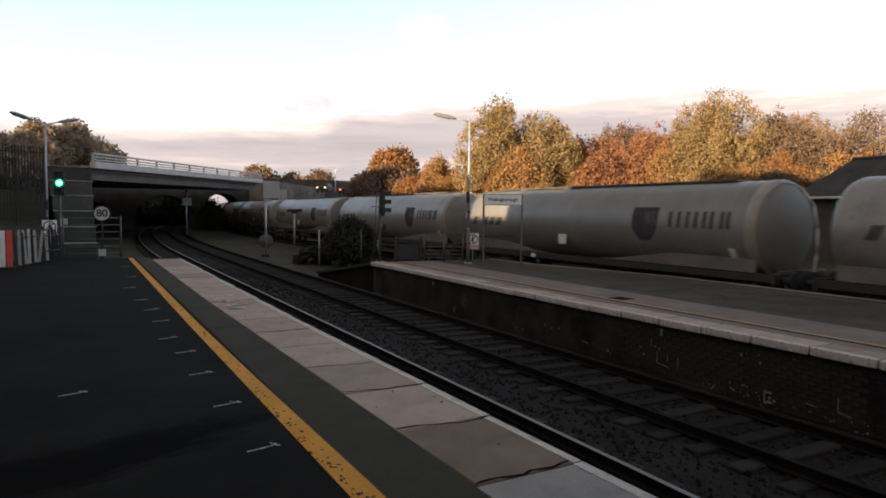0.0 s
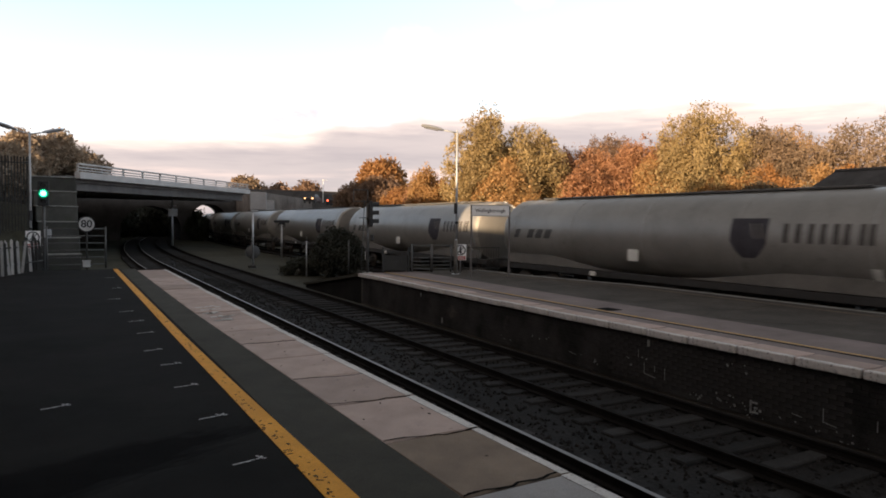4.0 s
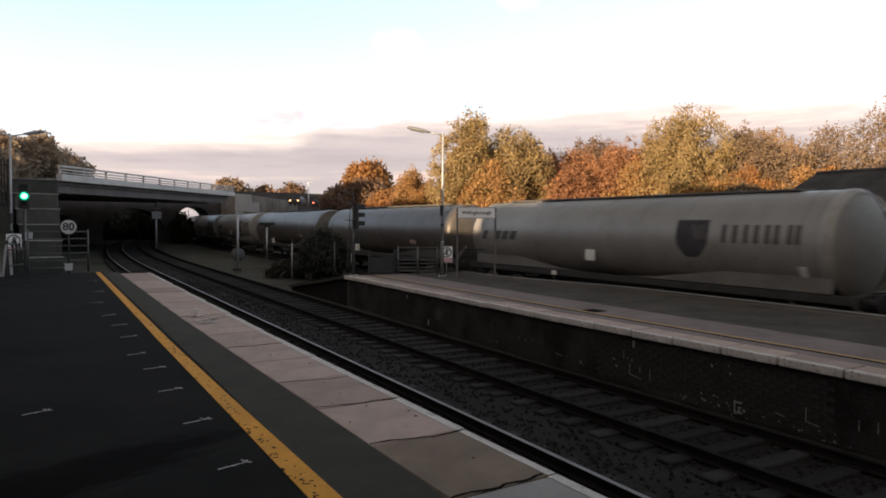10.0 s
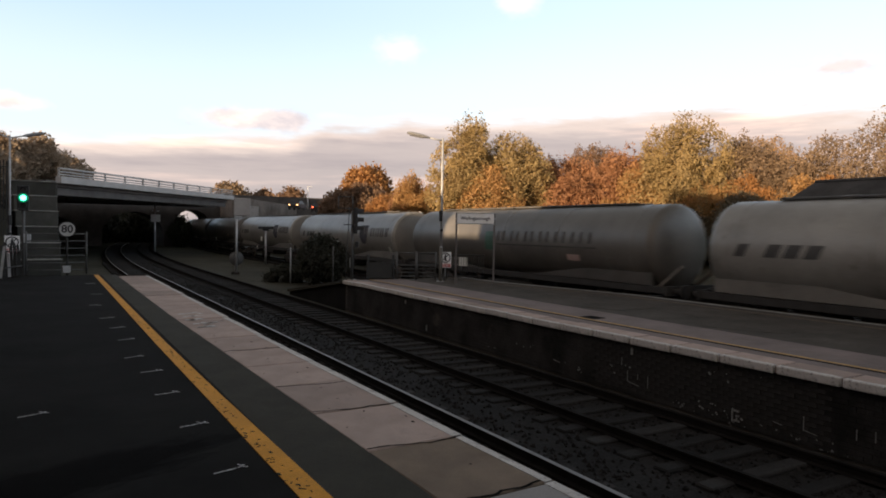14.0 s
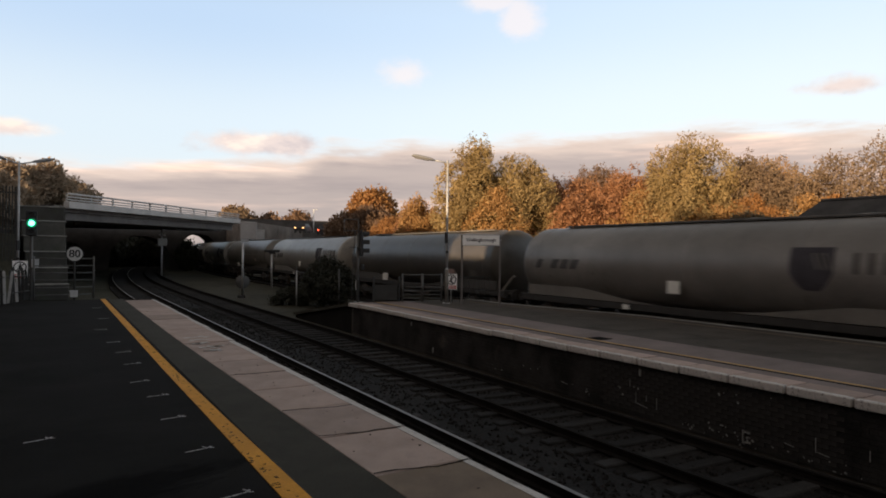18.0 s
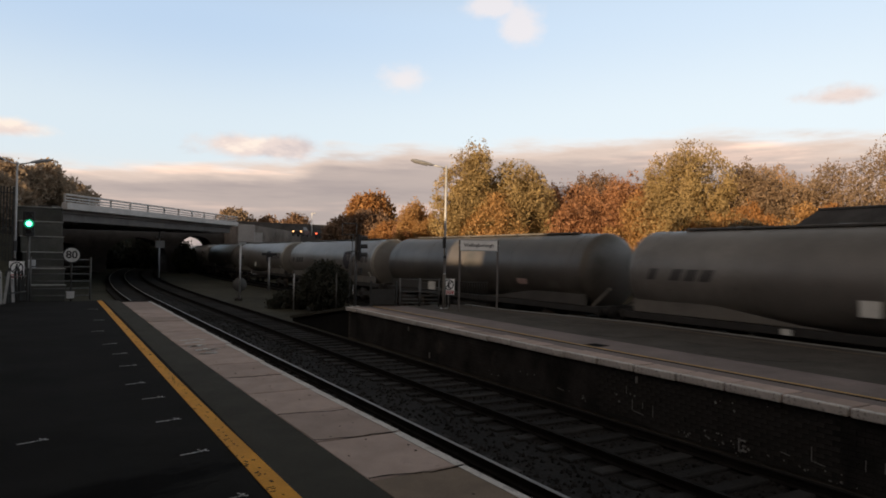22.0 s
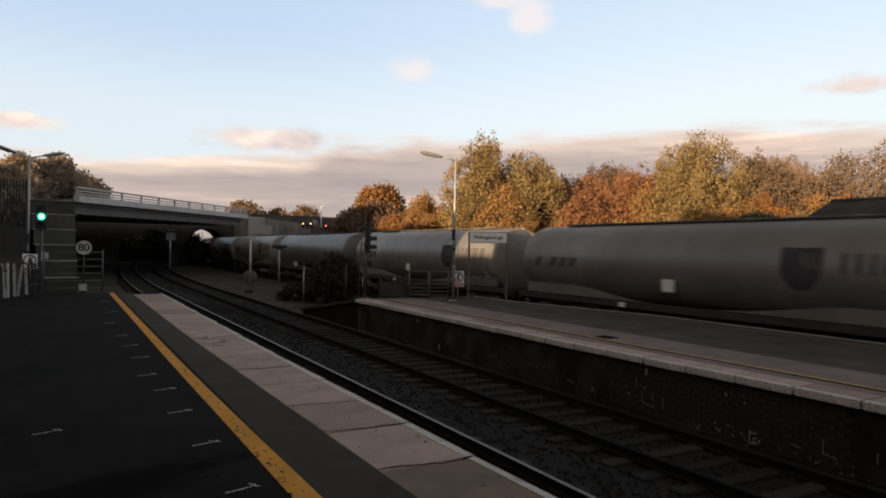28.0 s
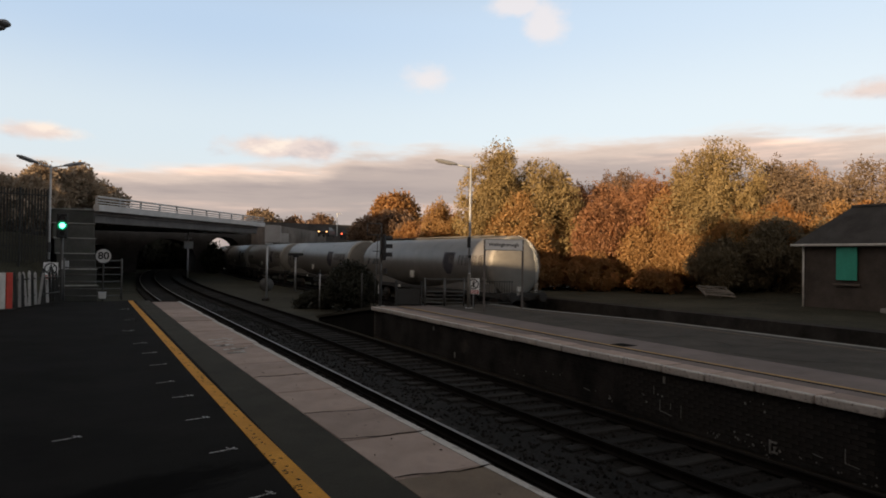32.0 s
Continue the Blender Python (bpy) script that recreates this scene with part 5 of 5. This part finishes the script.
def motions():
    for k, ob in CARS.items():
        rows = []
        for i in range(33):
            x, y, a = track_place(train_head(i) - k * WAGON + WAGON / 2 - LATE.get(k, 0.0), TRACKS[2])
            rows.append((float(i), pose(x, y, Z_RAIL, 0, 0, -math.degrees(a))))
        walk(ob, rows)


# ---- trees and bushes ----
def ripple(p, scale, rnd, n=7):
    """Smooth random field, about -1 to 1."""
    v = np.zeros(len(p))
    for _ in range(n):
        k = rnd.normal(size=3) * scale
        v += np.sin(p @ k + rnd.random() * 6.283)
    return v / math.sqrt(n)


def leaf_mesh(name, height, width, low, count, size, mat, rnd):
    """Sprays of small leaves filling a ragged crown, thinner at the rim and broken by gaps."""
    n = count // 5 * 3
    d = rnd.normal(size=(n, 3))
    d /= np.linalg.norm(d, axis=1)[:, None]
    d[:, 2] *= 1.0 + 0.12 * rnd.random(n)
    rim = 1.0 + 0.20 * ripple(d, 2.2, rnd) + 0.13 * ripple(d, 5.0, rnd) + 0.08 * ripple(d, 11.0, rnd)
    rim = np.clip(rim, 0.62, 1.10)
    u = rnd.random(n) ** 0.42
    u = np.where(rnd.random(n) < 0.02, u * 1.04, u)
    lo, hi = height * low, height * 0.97
    c = np.array((0, 0, (lo + hi) / 2))
    half = np.array((width / 2, width / 2, (hi - lo) / 2))
    p = c + d * (rim * u)[:, None] * half
    # narrower towards the top
    taper = 1.0 - 0.24 * np.clip((p[:, 2] - c[2]) / half[2], -0.4, 1.0)
    p[:, :2] *= taper[:, None]
    keep = ripple(p, 2.1, rnd) + 0.7 * ripple(p, 4.5, rnd) > -0.55 + 0.5 * rnd.random(n)
    p = p[keep]
    p = p[p[:, 2] > 0.03]
    p = np.repeat(p, 3, axis=0)
    p = p + rnd.normal(size=p.shape) * size * 1.1
    n = len(p)
    s = size * (0.5 + 0.9 * rnd.random(n))
    a = rnd.normal(size=(n, 3)) + np.array((0, 0, -0.5))
    a /= np.linalg.norm(a, axis=1)[:, None]
    b = np.cross(a, rnd.normal(size=(n, 3)))
    b /= np.linalg.norm(b, axis=1)[:, None]
    v = np.empty((n, 4, 3))
    v[:, 0], v[:, 1], v[:, 2], v[:, 3] = p - a * s[:, None], p - b * s[:, None] * 0.5, p + a * s[:, None], p + b * s[:, None] * 0.5
    me = bpy.data.meshes.new(name)
    me.from_pydata(v.reshape(-1, 3).tolist(), [], np.arange(n * 4).reshape(-1, 4).tolist())
    me.materials.append(mat)
    return me


def tree(x, y, z, height, width, mat, label, seed, density=1.0, leaf=0.08, low=0.12, category="tree"):
    rnd = np.random.RandomState(seed)
    t = thing("tree" if category == "tree" else "bush", pose(x, y, z, 0, 0, seed * 37.0), label, category, "trees behind the line" if category == "tree" else "")
    trunk = Shape()
    h0 = height * 0.5
    pts = [Vector((0, 0, -0.2))]
    for k in range(1, 5):
        pts.append(Vector((rnd.normal() * 0.1 * k * width / 8, rnd.normal() * 0.1 * k * width / 8, h0 * k / 4)))
    r0 = 0.026 * height
    for i in range(4):
        trunk.tube(pts[i], pts[i + 1], r0 * (1 - 0.17 * i), r0 * (1 - 0.17 * (i + 1)), 8, False)
    for k in range(16):
        f = (k + 0.5) / 16
        zz = height * (max(low, 0.15) + (0.88 - max(low, 0.15)) * f)
        spread = width * 0.5 * math.sqrt(max(0.05, 1 - ((f - 0.4) / 0.66) ** 2))
        a = k * 2.4 + rnd.random()
        c = Vector((math.cos(a) * spread * 0.75, math.sin(a) * spread * 0.75, zz))
        base = pts[min(4, 1 + int(f * 4))]
        mid = (base + c) / 2 + Vector((0, 0, 0.06 * width))
        trunk.tube(base, mid, r0 * 0.24, r0 * 0.12, 6, False).tube(mid, c, r0 * 0.12, 0.012, 6, False)
        for q in range(3):
            e = c + Vector((math.cos(a + q - 1), math.sin(a + q - 1), 0.35 + 0.4 * rnd.random())) * (0.07 * width)
            trunk.tube(c, e, 0.014, 0.005, 4, False)
    part("trunk", trunk, BARK, t)
    part("crown", leaf_mesh("crown", height, width, low, int(2700 * width * density * (1.5 if leaf < 0.085 else 1.0)), leaf, mat, rnd), mat, t)
    return t


GOLD = "autumn tree with golden-brown leaves on the bank"
HEDGE = "rust-coloured autumn bush on the bank"
tree(24.0, 37.5, 0.3, 9.6, 5.2, LEAF_OLIVE, "tall autumn tree with olive and gold leaves", 11, 1.5)
tree(26.6, 36.2, 0.3, 7.9, 6.4, LEAF_OLIVE, "tall autumn tree with gold leaves", 12, 1.5)
tree(24.6, 35.4, 0.3, 5.6, 4.6, LEAF_GOLD, "golden autumn bush below the tall trees", 43, 1.3, low=0.05, category="bush")
tree(35.4, 29.4, 0.3, 9.0, 8.2, LEAF_OLIVE, "broad autumn tree with yellow-green leaves", 13, 1.6)
tree(38.6, 27.4, 0.3, 8.7, 6.0, LEAF_BROWN, "grey-brown autumn tree with thin leaves", 44, 1.4)
tree(40.2, 26.8, 0.6, 7.6, 5.6, LEAF_BROWN, "autumn tree with thin brown leaves and bare twigs", 14, 0.9)
tree(42.5, 24.4, 0.8, 7.5, 6.0, LEAF_BROWN, "autumn tree with thin dull brown leaves", 15, 0.8)
tree(44.4, 20.0, 0.8, 9.7, 8.0, LEAF_BROWN, "tall dull brown autumn tree on the bank", 16, 0.9)
tree(38.2, 41.6, 1.2, 8.7, 5.8, LEAF_DULL, "small dark brown tree behind the hedge", 17, 1.2)
for k, (x, y, hh, ww, lf) in enumerate(((28.8, 33.4, 5.8, 4.4, LEAF_RUST), (30.2, 37.2, 6.9, 5.0, LEAF_RUST), (31.6, 36.0, 7.6, 5.2, LEAF_RUST), (34.6, 34.0, 7.9, 4.8, LEAF_RUST), (36.2, 32.4, 8.0, 4.8, LEAF_RUST), (29.0, 36.6, 7.0, 4.4, LEAF_RUST), (33.6, 37.0, 7.4, 5.0, LEAF_RUST), (31.2, 32.6, 5.6, 4.2, LEAF_RUST), (32.6, 33.4, 6.8, 4.6, LEAF_RUST), (35.0, 35.6, 7.2, 5.0, LEAF_RUST), (34.2, 32.2, 6.6, 4.4, LEAF_ORANGE), (37.5, 34.5, 7.0, 5.0, LEAF_RUST), (32.4, 29.3, 4.4, 4.0, LEAF_GOLD), (30.4, 31.6, 4.0, 3.6, LEAF_GOLD), (34.4, 27.2, 4.8, 4.4, LEAF_GOLD), (36.6, 25.6, 5.4, 4.6, LEAF_ORANGE), (33.0, 31.0, 6.0, 5.0, LEAF_GOLD), (29.6, 34.8, 5.4, 4.8, LEAF_ORANGE), (39.0, 24.0, 5.6, 4.8, LEAF_GOLD), (41.4, 23.2, 5.4, 4.6, LEAF_ORANGE), (22.4, 41.8, 6.0, 4.0, LEAF_GOLD), (24.2, 45.4, 5.4, 4.4, LEAF_RUST), (25.6, 41.2, 5.6, 4.6, LEAF_GOLD), (24.5, 51.0, 4.6, 4.6, LEAF_ORANGE), (28.2, 37.4, 5.8, 4.6, LEAF_ORANGE))):
    tree(x, y, 0.15, hh, ww, lf, HEDGE if lf is LEAF_RUST else "golden autumn bush at the foot of the trees", 80 + k, 1.3, low=0.03, category="bush")
tree(38.6, 87.0, 1.5, 9.8, 7.4, LEAF_ORANGE, "round orange autumn tree beyond the line", 24, 1.0, leaf=0.22)
tree(32.6, 82.6, 1.5, 5.6, 4.4, LEAF_DULL, "dark bare-twigged bushes beyond the line", 25, 0.8, leaf=0.2)
tree(35.2, 83.6, 1.5, 5.2, 5.0, LEAF_DULL, "dark bare-twigged bushes beyond the line", 38, 0.8, leaf=0.2)
# added dark tree that stands for shade on the orange tree
tree(36.6, 82.6, 1.5, 6.6, 7.4, LEAF_DULL, "dark tree added as shade over the orange tree's lower half", 39, 0.9, leaf=0.2)
# the darker brambles imitate the shadow lying across the bushes
for k, (x, y, hh, ww) in enumerate(((31.4, 25.6, 3.4, 3.6), (33.6, 24.0, 4.2, 4.2), (36.5, 22.0, 4.4, 4.4), (27.2, 31.6, 2.2, 3.0), (29.6, 28.8, 1.3, 3.0), (25.0, 34.0, 2.6, 3.2), (34.0, 21.6, 3.6, 3.4))):
    tree(x, y, 0.1, hh, ww, LEAF_ORANGE if x < 30 else LEAF_MID, "low golden bramble at the foot of the trees" if x < 30 else "bramble with cast shade put into its dark leaf colour", 26 + k, 1.3, low=0.02, category="bush")
tree(13.45, 36.0, -1.2, 2.7, 2.9, LEAF_BLACK, "dark evergreen bush beside the signal", 60, 2.6, 0.09, low=0.02, category="bush")
tree(11.9, 38.4, -1.2, 0.95, 2.0, LEAF_BLACK, "low dark bramble between the tracks", 61, 2.2, 0.09, low=0.02, category="bush")
tree(44.0, 40.0, 1.8, 7.4, 7.0, LEAF_RUST, "rust-brown autumn tree behind the hedge", 41, 0.7)
tree(49.0, 33.0, 2.0, 7.6, 8.0, LEAF_GOLD, GOLD, 42, 0.7)
for k, (x, y, hh, ww) in enumerate(((-5.6, 60, 3.6, 5.2), (-3.1, 61, 5.3, 4.4), (-0.6, 63, 4.6, 4.6), (1.4, 68, 4.0, 4.0), (-8.5, 57, 3.8, 6.0), (-5.2, 51.5, 3.5, 4.0), (-8.6, 50, 4.0, 4.5), (-3.6, 53, 3.6, 3.6), (-11.5, 50, 4.6, 6.5))):
    tree(x, y, 3.2 if x < -2 else 4.2, hh, ww, LEAF_HILL, "dull brown autumn tree on the side of the cutting", 50 + k, 1.0, 0.16)
for k, (x, y, hh, ww) in enumerate(((31.3, 136, 9.6, 9), (38, 137, 8.2, 9), (43, 134, 8.6, 7), (55, 140, 7.5, 12), (64, 150, 8, 14))):
    tree(x, y, 1.0, hh, ww, LEAF_DULL if k else LEAF_BROWN, "distant dull brown autumn tree beyond the road", 70 + k, 0.35, 0.4)

# near-black trees added to block light so the arch looks dark
for k, (x, y, hh, ww) in enumerate(((-3.0, 124, 7, 6), (1.0, 126, 7, 6), (9.0, 128, 7, 6), (5.0, 142, 9, 9), (9.5, 144, 9, 9))):
    tree(x + 6, y, -1.0, hh, ww, LEAF_BLACK, "dark filler tree added beyond the brick arch", 90 + k, 0.4, 0.35)
tree(17.2, 106.5, -1.2, 4.5, 3.0, LEAF_DARK, "dark bush beside the goods line under the bridge", 97, 0.8, 0.2, low=0.02, category="bush")
# thicket added to cover the last bright gaps in the arch
for k, (x, y) in enumerate(((7.0, 131), (12.5, 132), (18.0, 133.5))):
    tree(x, y, -1.2, 4.2, 7.5, LEAF_BLACK, "low dark filler thicket added beyond the brick arch", 110 + k, 0.5, 0.3, low=0.02, category="bush")
# ---- pieces of the setting, last ----
def sheet(name, verts, faces, mat):
    me = bpy.data.meshes.new(name)
    me.from_pydata(verts, [], faces)
    me.materials.append(mat)
    return me


def slab_mesh(name, sx, sy, sz, mat, ch=0.012):
    return Shape().box((0, 0, 0), (sx, sy, sz), ch).mesh(name, mat)


rnd = np.random.RandomState(5)
# coping slabs of the near platform
pitch = 1.37
coping = thing("coping", pose(0, 0, 0), "pinkish concrete coping slabs with a white painted edge", "coping", kind="structure")
for k in range(-24, 22):
    y = 4.10 + pitch * (k - 0.5)
    if y > 29.4:
        break
    m = SLAB_GREY if k == 0 else SLAB_BROWN if k == 1 else SLAB
    x0, x1 = coping_inner(y), coping_outer(y)
    s = part("slab", slab_mesh("slab", x1 - x0 - 0.004, pitch - 0.022 - 0.012 * rnd.rand(), 0.10, m), m, coping, at=pose((x0 + x1) / 2, y, -0.05 + 0.004 + rnd.normal() * 0.003, 0, 0, 1.2 + rnd.normal() * 0.3))
    part("white_edge", Shape().box((0, 0, 0), (0.085 + 0.03 * rnd.rand(), pitch - 0.03, 0.006), 0.002).mesh("white_edge", WHITE_LINE), WHITE_LINE, s, at=pose((x1 - x0) / 2 - 0.065, 0, 0.0515))
# island coping
isl = thing("island_coping", pose(0, 0, 0), "pale stone coping slabs along the island edge", "coping", kind="structure")
im = slab_mesh("slab", 0.56, 0.962, 0.13, SLAB, 0.015)
ip_ = Shape().box((0, 0, 0), (0.13, 0.955, 0.136), 0.016).mesh("white_edge", WHITE_LINE)
for k in range(54):
    y = -29.3 + k
    if y > 23.9:
        break
    ang = 0 if y < 11 else -1.3
    s = part("slab", im, SLAB, isl, at=pose(island_edge(y) + 0.31 + rnd.normal() * 0.006, y, -0.06 + rnd.normal() * 0.004, 0, 0, ang + rnd.normal() * 0.2))
    part("white_edge", ip_, WHITE_LINE, s, at=pose(-0.27, 0, 0.003))
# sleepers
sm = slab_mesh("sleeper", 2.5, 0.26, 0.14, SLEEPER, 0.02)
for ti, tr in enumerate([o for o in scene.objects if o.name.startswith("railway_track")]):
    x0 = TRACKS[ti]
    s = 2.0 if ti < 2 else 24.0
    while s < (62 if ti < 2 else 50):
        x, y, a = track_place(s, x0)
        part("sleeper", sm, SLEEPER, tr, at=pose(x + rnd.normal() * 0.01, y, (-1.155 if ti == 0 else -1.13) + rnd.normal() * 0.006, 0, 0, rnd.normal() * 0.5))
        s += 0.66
# brick face of the island, under the coping
bl, bh = 0.225, 0.075
wall = thing("island_wall", pose(0, 0, 0), "sooty brick wall below the island coping with pale scratches", "platform wall", kind="structure")
bm_ = Shape().box((0, 0, 0), (0.10, bl - 0.006, bh - 0.006), 0.003).mesh("brick", WALL_BRICK)
verts, faces = [], []
for r in range(13):
    z = -1.08 + bh * r
    k = 0
    y = 3.0 + (0.5 * bl if r % 2 else 0)
    while y < 24.0:
        px = island_edge(y) + 0.13 + rnd.normal() * 0.004
        if 5.4 < y < 10.4 and r < 13 and (r > 0):
            part("brick", bm_, WALL_BRICK, wall, at=pose(px, y, z, 0, 0, rnd.normal() * 0.4)) if y < 10.3 else None
        if not (5.4 < y < 10.3 and r > 0):
            o = len(verts)
            hx, hy, hz = 0.05, bl / 2 - 0.003, bh / 2 - 0.003
            for ax in (-hx, hx):
                for ay in (-hy, hy):
                    for az in (-hz, hz):
                        verts.append((px + ax, y + ay, z + az))
            faces += [(o, o + 1, o + 3, o + 2), (o + 4, o + 6, o + 7, o + 5), (o, o + 4, o + 5, o + 1), (o + 2, o + 3, o + 7, o + 6), (o + 1, o + 5, o + 7, o + 3), (o, o + 2, o + 6, o + 4)]
        y += bl
rest = part("brickwork", sheet("brickwork", verts, faces, WALL_BRICK), WALL_BRICK, wall)
rest["kind"] = "stuff"
# pale scratches and numbers on the wall
marks = Shape()
for y, z, w, h in ((17.46, -0.94, 0.05, 0.17), (18.9, -0.30, 0.05, 0.12), (9.18, -0.27, 0.05, 0.13), (6.96, -0.95, 0.025, 0.22), (6.89, -0.87, 0.10, 0.03), (6.87, -0.95, 0.06, 0.03), (6.88, -1.03, 0.11, 0.03)):
    part("plate", Shape().box((island_edge(y) + 0.06, y, z), (0.03, w, h), 0.005), LIME, wall, "small pale plate")
# chalked uprights and underlines
for y, z, w, h in ((9.29, -0.76, 0.012, 0.20), (9.03, -0.73, 0.012, 0.12), (8.78, -0.79, 0.012, 0.22), (9.14, -0.89, 0.28, 0.012), (5.77, -0.79, 0.012, 0.22), (5.66, -0.90, 0.20, 0.014), (5.01, -0.75, 0.014, 0.16), (4.76, -0.72, 0.014, 0.15), (9.45, -0.51, 0.010, 0.16), (6.18, -0.89, 0.16, 0.012), (11.4, -0.85, 0.22, 0.012)):
    marks.box((island_edge(y) + 0.072, y, z), (0.006, w, h), 0, (8 if w > h else 0, 0, 0))
# flecks of lime in loose clusters
for y0, z0, n in ((7.96, -1.02, 9), (7.3, -0.94, 8), (6.76, -1.04, 9), (9.7, -0.62, 5), (10.87, -0.87, 5), (5.5, -1.03, 6), (5.9, -1.03, 5), (14.1, -0.89, 3), (12.6, -0.7, 4), (7.0, -0.3, 5)):
    for k in range(n):
        y, z = y0 + rnd.normal() * 0.22, z0 + rnd.normal() * 0.05
        marks.box((island_edge(y) + 0.072, y, z), (0.006, 0.012 + 0.04 * rnd.rand() ** 2, 0.012 + 0.025 * rnd.rand()), 0, (rnd.rand() * 60, 0, 0))
part("scratches", marks, LIME, wall, "pale scratches")["kind"] = "stuff"
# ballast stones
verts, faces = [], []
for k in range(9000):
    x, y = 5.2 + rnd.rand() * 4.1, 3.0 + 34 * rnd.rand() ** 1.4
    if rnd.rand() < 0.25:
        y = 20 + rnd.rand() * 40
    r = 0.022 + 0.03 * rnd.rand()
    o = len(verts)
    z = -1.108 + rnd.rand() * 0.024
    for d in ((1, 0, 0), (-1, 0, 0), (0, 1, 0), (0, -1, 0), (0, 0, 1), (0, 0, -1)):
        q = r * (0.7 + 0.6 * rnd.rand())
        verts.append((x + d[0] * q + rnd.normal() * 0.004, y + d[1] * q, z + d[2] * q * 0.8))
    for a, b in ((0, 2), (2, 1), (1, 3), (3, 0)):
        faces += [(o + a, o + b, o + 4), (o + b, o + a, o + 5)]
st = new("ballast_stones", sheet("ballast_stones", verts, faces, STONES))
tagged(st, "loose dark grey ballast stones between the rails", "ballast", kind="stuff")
# sprayed survey marks and patches on the platform
for x, y, a in ((-0.12, 8.13, 50), (1.24, 8.48, 42), (1.13, 11.05, 48), (1.28, 7.01, 44), (1.31, 5.57, 44), (1.24, 9.86, 40), (1.19, 12.81, 40), (1.17, 14.36, 46), (1.0, 18.55, 38), (1.1, 15.95, 44), (1.2, 21.5, 40), (1.23, 25.4, 38)):
    mk = thing("survey_mark", pose(x, y, 0.004, 0, 0, a - 30), "small white sprayed survey mark on asphalt", "mark", "survey marks")
    part("stroke", Shape().box((-0.04, 0, 0), (0.24, 0.016, 0.003)).box((0.02, -0.006, 0), (0.14, 0.010, 0.003), 0, (0, 0, 5)), CHALK, mk)
    part("stroke", Shape().box((0.09, 0.015, 0.0), (0.07, 0.022, 0.003), 0, (0, 0, 35)).box((0.10, -0.012, 0.0), (0.06, 0.018, 0.003), 0, (0, 0, -40)).box((0.07 + 0.02 * math.sin(y * 7), 0.05, 0), (0.014, 0.06, 0.003), 0, (0, 0, 12)), CHALK, mk)
# tar stain with a ragged, fading rim
for layer, (grow, mat) in enumerate(((1.14, PATCH_RIM), (1.0, PATCH_MID), (0.84, PATCH))):
    pts = []
    for i in range(90):
        a = 2 * math.pi * i / 90
        rr = grow * (1 + 0.13 * math.sin(3 * a) + 0.08 * math.sin(7 * a + 1) + 0.05 * math.sin(17 * a + layer) + 0.045 * math.sin(29 * a + 2 * layer))
        pts.append((1.75 * rr * math.cos(a), 0.42 * rr * math.sin(a)))
    pt = Shape()
    pt.prism(pts, 0.0, 0.0012, pose(-0.25, 5.86, 0.0006 + 0.0012 * layer, 0, 0, 17))
    struct("tar_patch", pt, mat, "dark tarred stain with ragged rim on the platform", "patch")
stn = Shape()
for k in range(34):
    y = (13.75, 14.3, 14.9, 15.5, 15.95)[k % 5]
    stn.box((2.56 + 0.42 * rnd.rand(), y + rnd.normal() * 0.07, 0.0085), (0.08 + 0.14 * rnd.rand(), 0.05 + 0.07 * rnd.rand(), 0.004), 0, (0, 0, -20 + 40 * rnd.rand()))
struct("paint_splash", stn, WHITE_LINE, "white paint splashes on the coping", "mark")
# cracks across the coping, and paler repairs on the island
crack = Shape()
for y0 in (5.5, 6.9, 8.2, 10.9, 4.1):
    x = coping_inner(y0) + 0.02
    y = y0 + 0.01
    while x < 3.38:
        dx = 0.05 + 0.09 * rnd.rand()
        dy = rnd.normal() * 0.022
        crack.box((x + dx / 2, y + dy / 2, 0.0075), (dx * 1.1, 0.012 + 0.016 * rnd.rand(), 0.003), 0, (0, 0, math.degrees(math.atan2(dy, dx))))
        x, y = x + dx, y + dy
struct("coping_crack", crack, PATCH, "dark ragged cracks along the slab joints", "crack")
chips = Shape()
for k in range(40):
    y = 4.5 + rnd.rand() * 20
    chips.box((coping_inner(y) + rnd.rand() * 0.9, y, 0.0075), (0.01 + 0.03 * rnd.rand(), 0.008 + 0.018 * rnd.rand(), 0.003), 0, (0, 0, rnd.rand() * 180))
struct("coping_spots", chips, PATCH, "small dark spots on the coping slabs", "stain")
yw = Shape()
for k in range(190):
    y = 4.0 + 24 * rnd.rand() ** 2.2
    yw.box((1.63 + 0.13 * rnd.rand() - (0.0 if y < 5 else 0.03), y, 0.0075), (0.006 + 0.02 * rnd.rand(), 0.01 + 0.05 * rnd.rand() ** 2, 0.003), 0, (0, 0, rnd.rand() * 180))
struct("yellow_line_wear", yw, ASPHALT_STRIP, "worn gaps in the yellow line", "wear")
pale = Shape()
for x, y, w, h in ((13.4, 13.2, 1.0, 0.7), (14.6, 11.0, 1.2, 0.6), (13.2, 9.2, 0.8, 0.9), (15.0, 16.5, 1.0, 0.7)):
    pale.prism([(x + w * (1 + 0.25 * math.sin(3 * a + x)) * math.cos(a), y + h * (1 + 0.2 * math.sin(5 * a + y)) * math.sin(a)) for a in [2 * math.pi * i / 18 for i in range(18)]], -0.004, 0.001)
struct("island_repairs", pale, ISLAND_ASPHALT, "paler worn patches on the island asphalt", "patch")
cover = Shape().box((11.06, 11.75, 0.004), (0.42, 0.46, 0.008), 0.003, (0, 0, 4))
struct("manhole_cover", cover, PATCH, "dark metal access cover in the island paving", "cover")

motions()
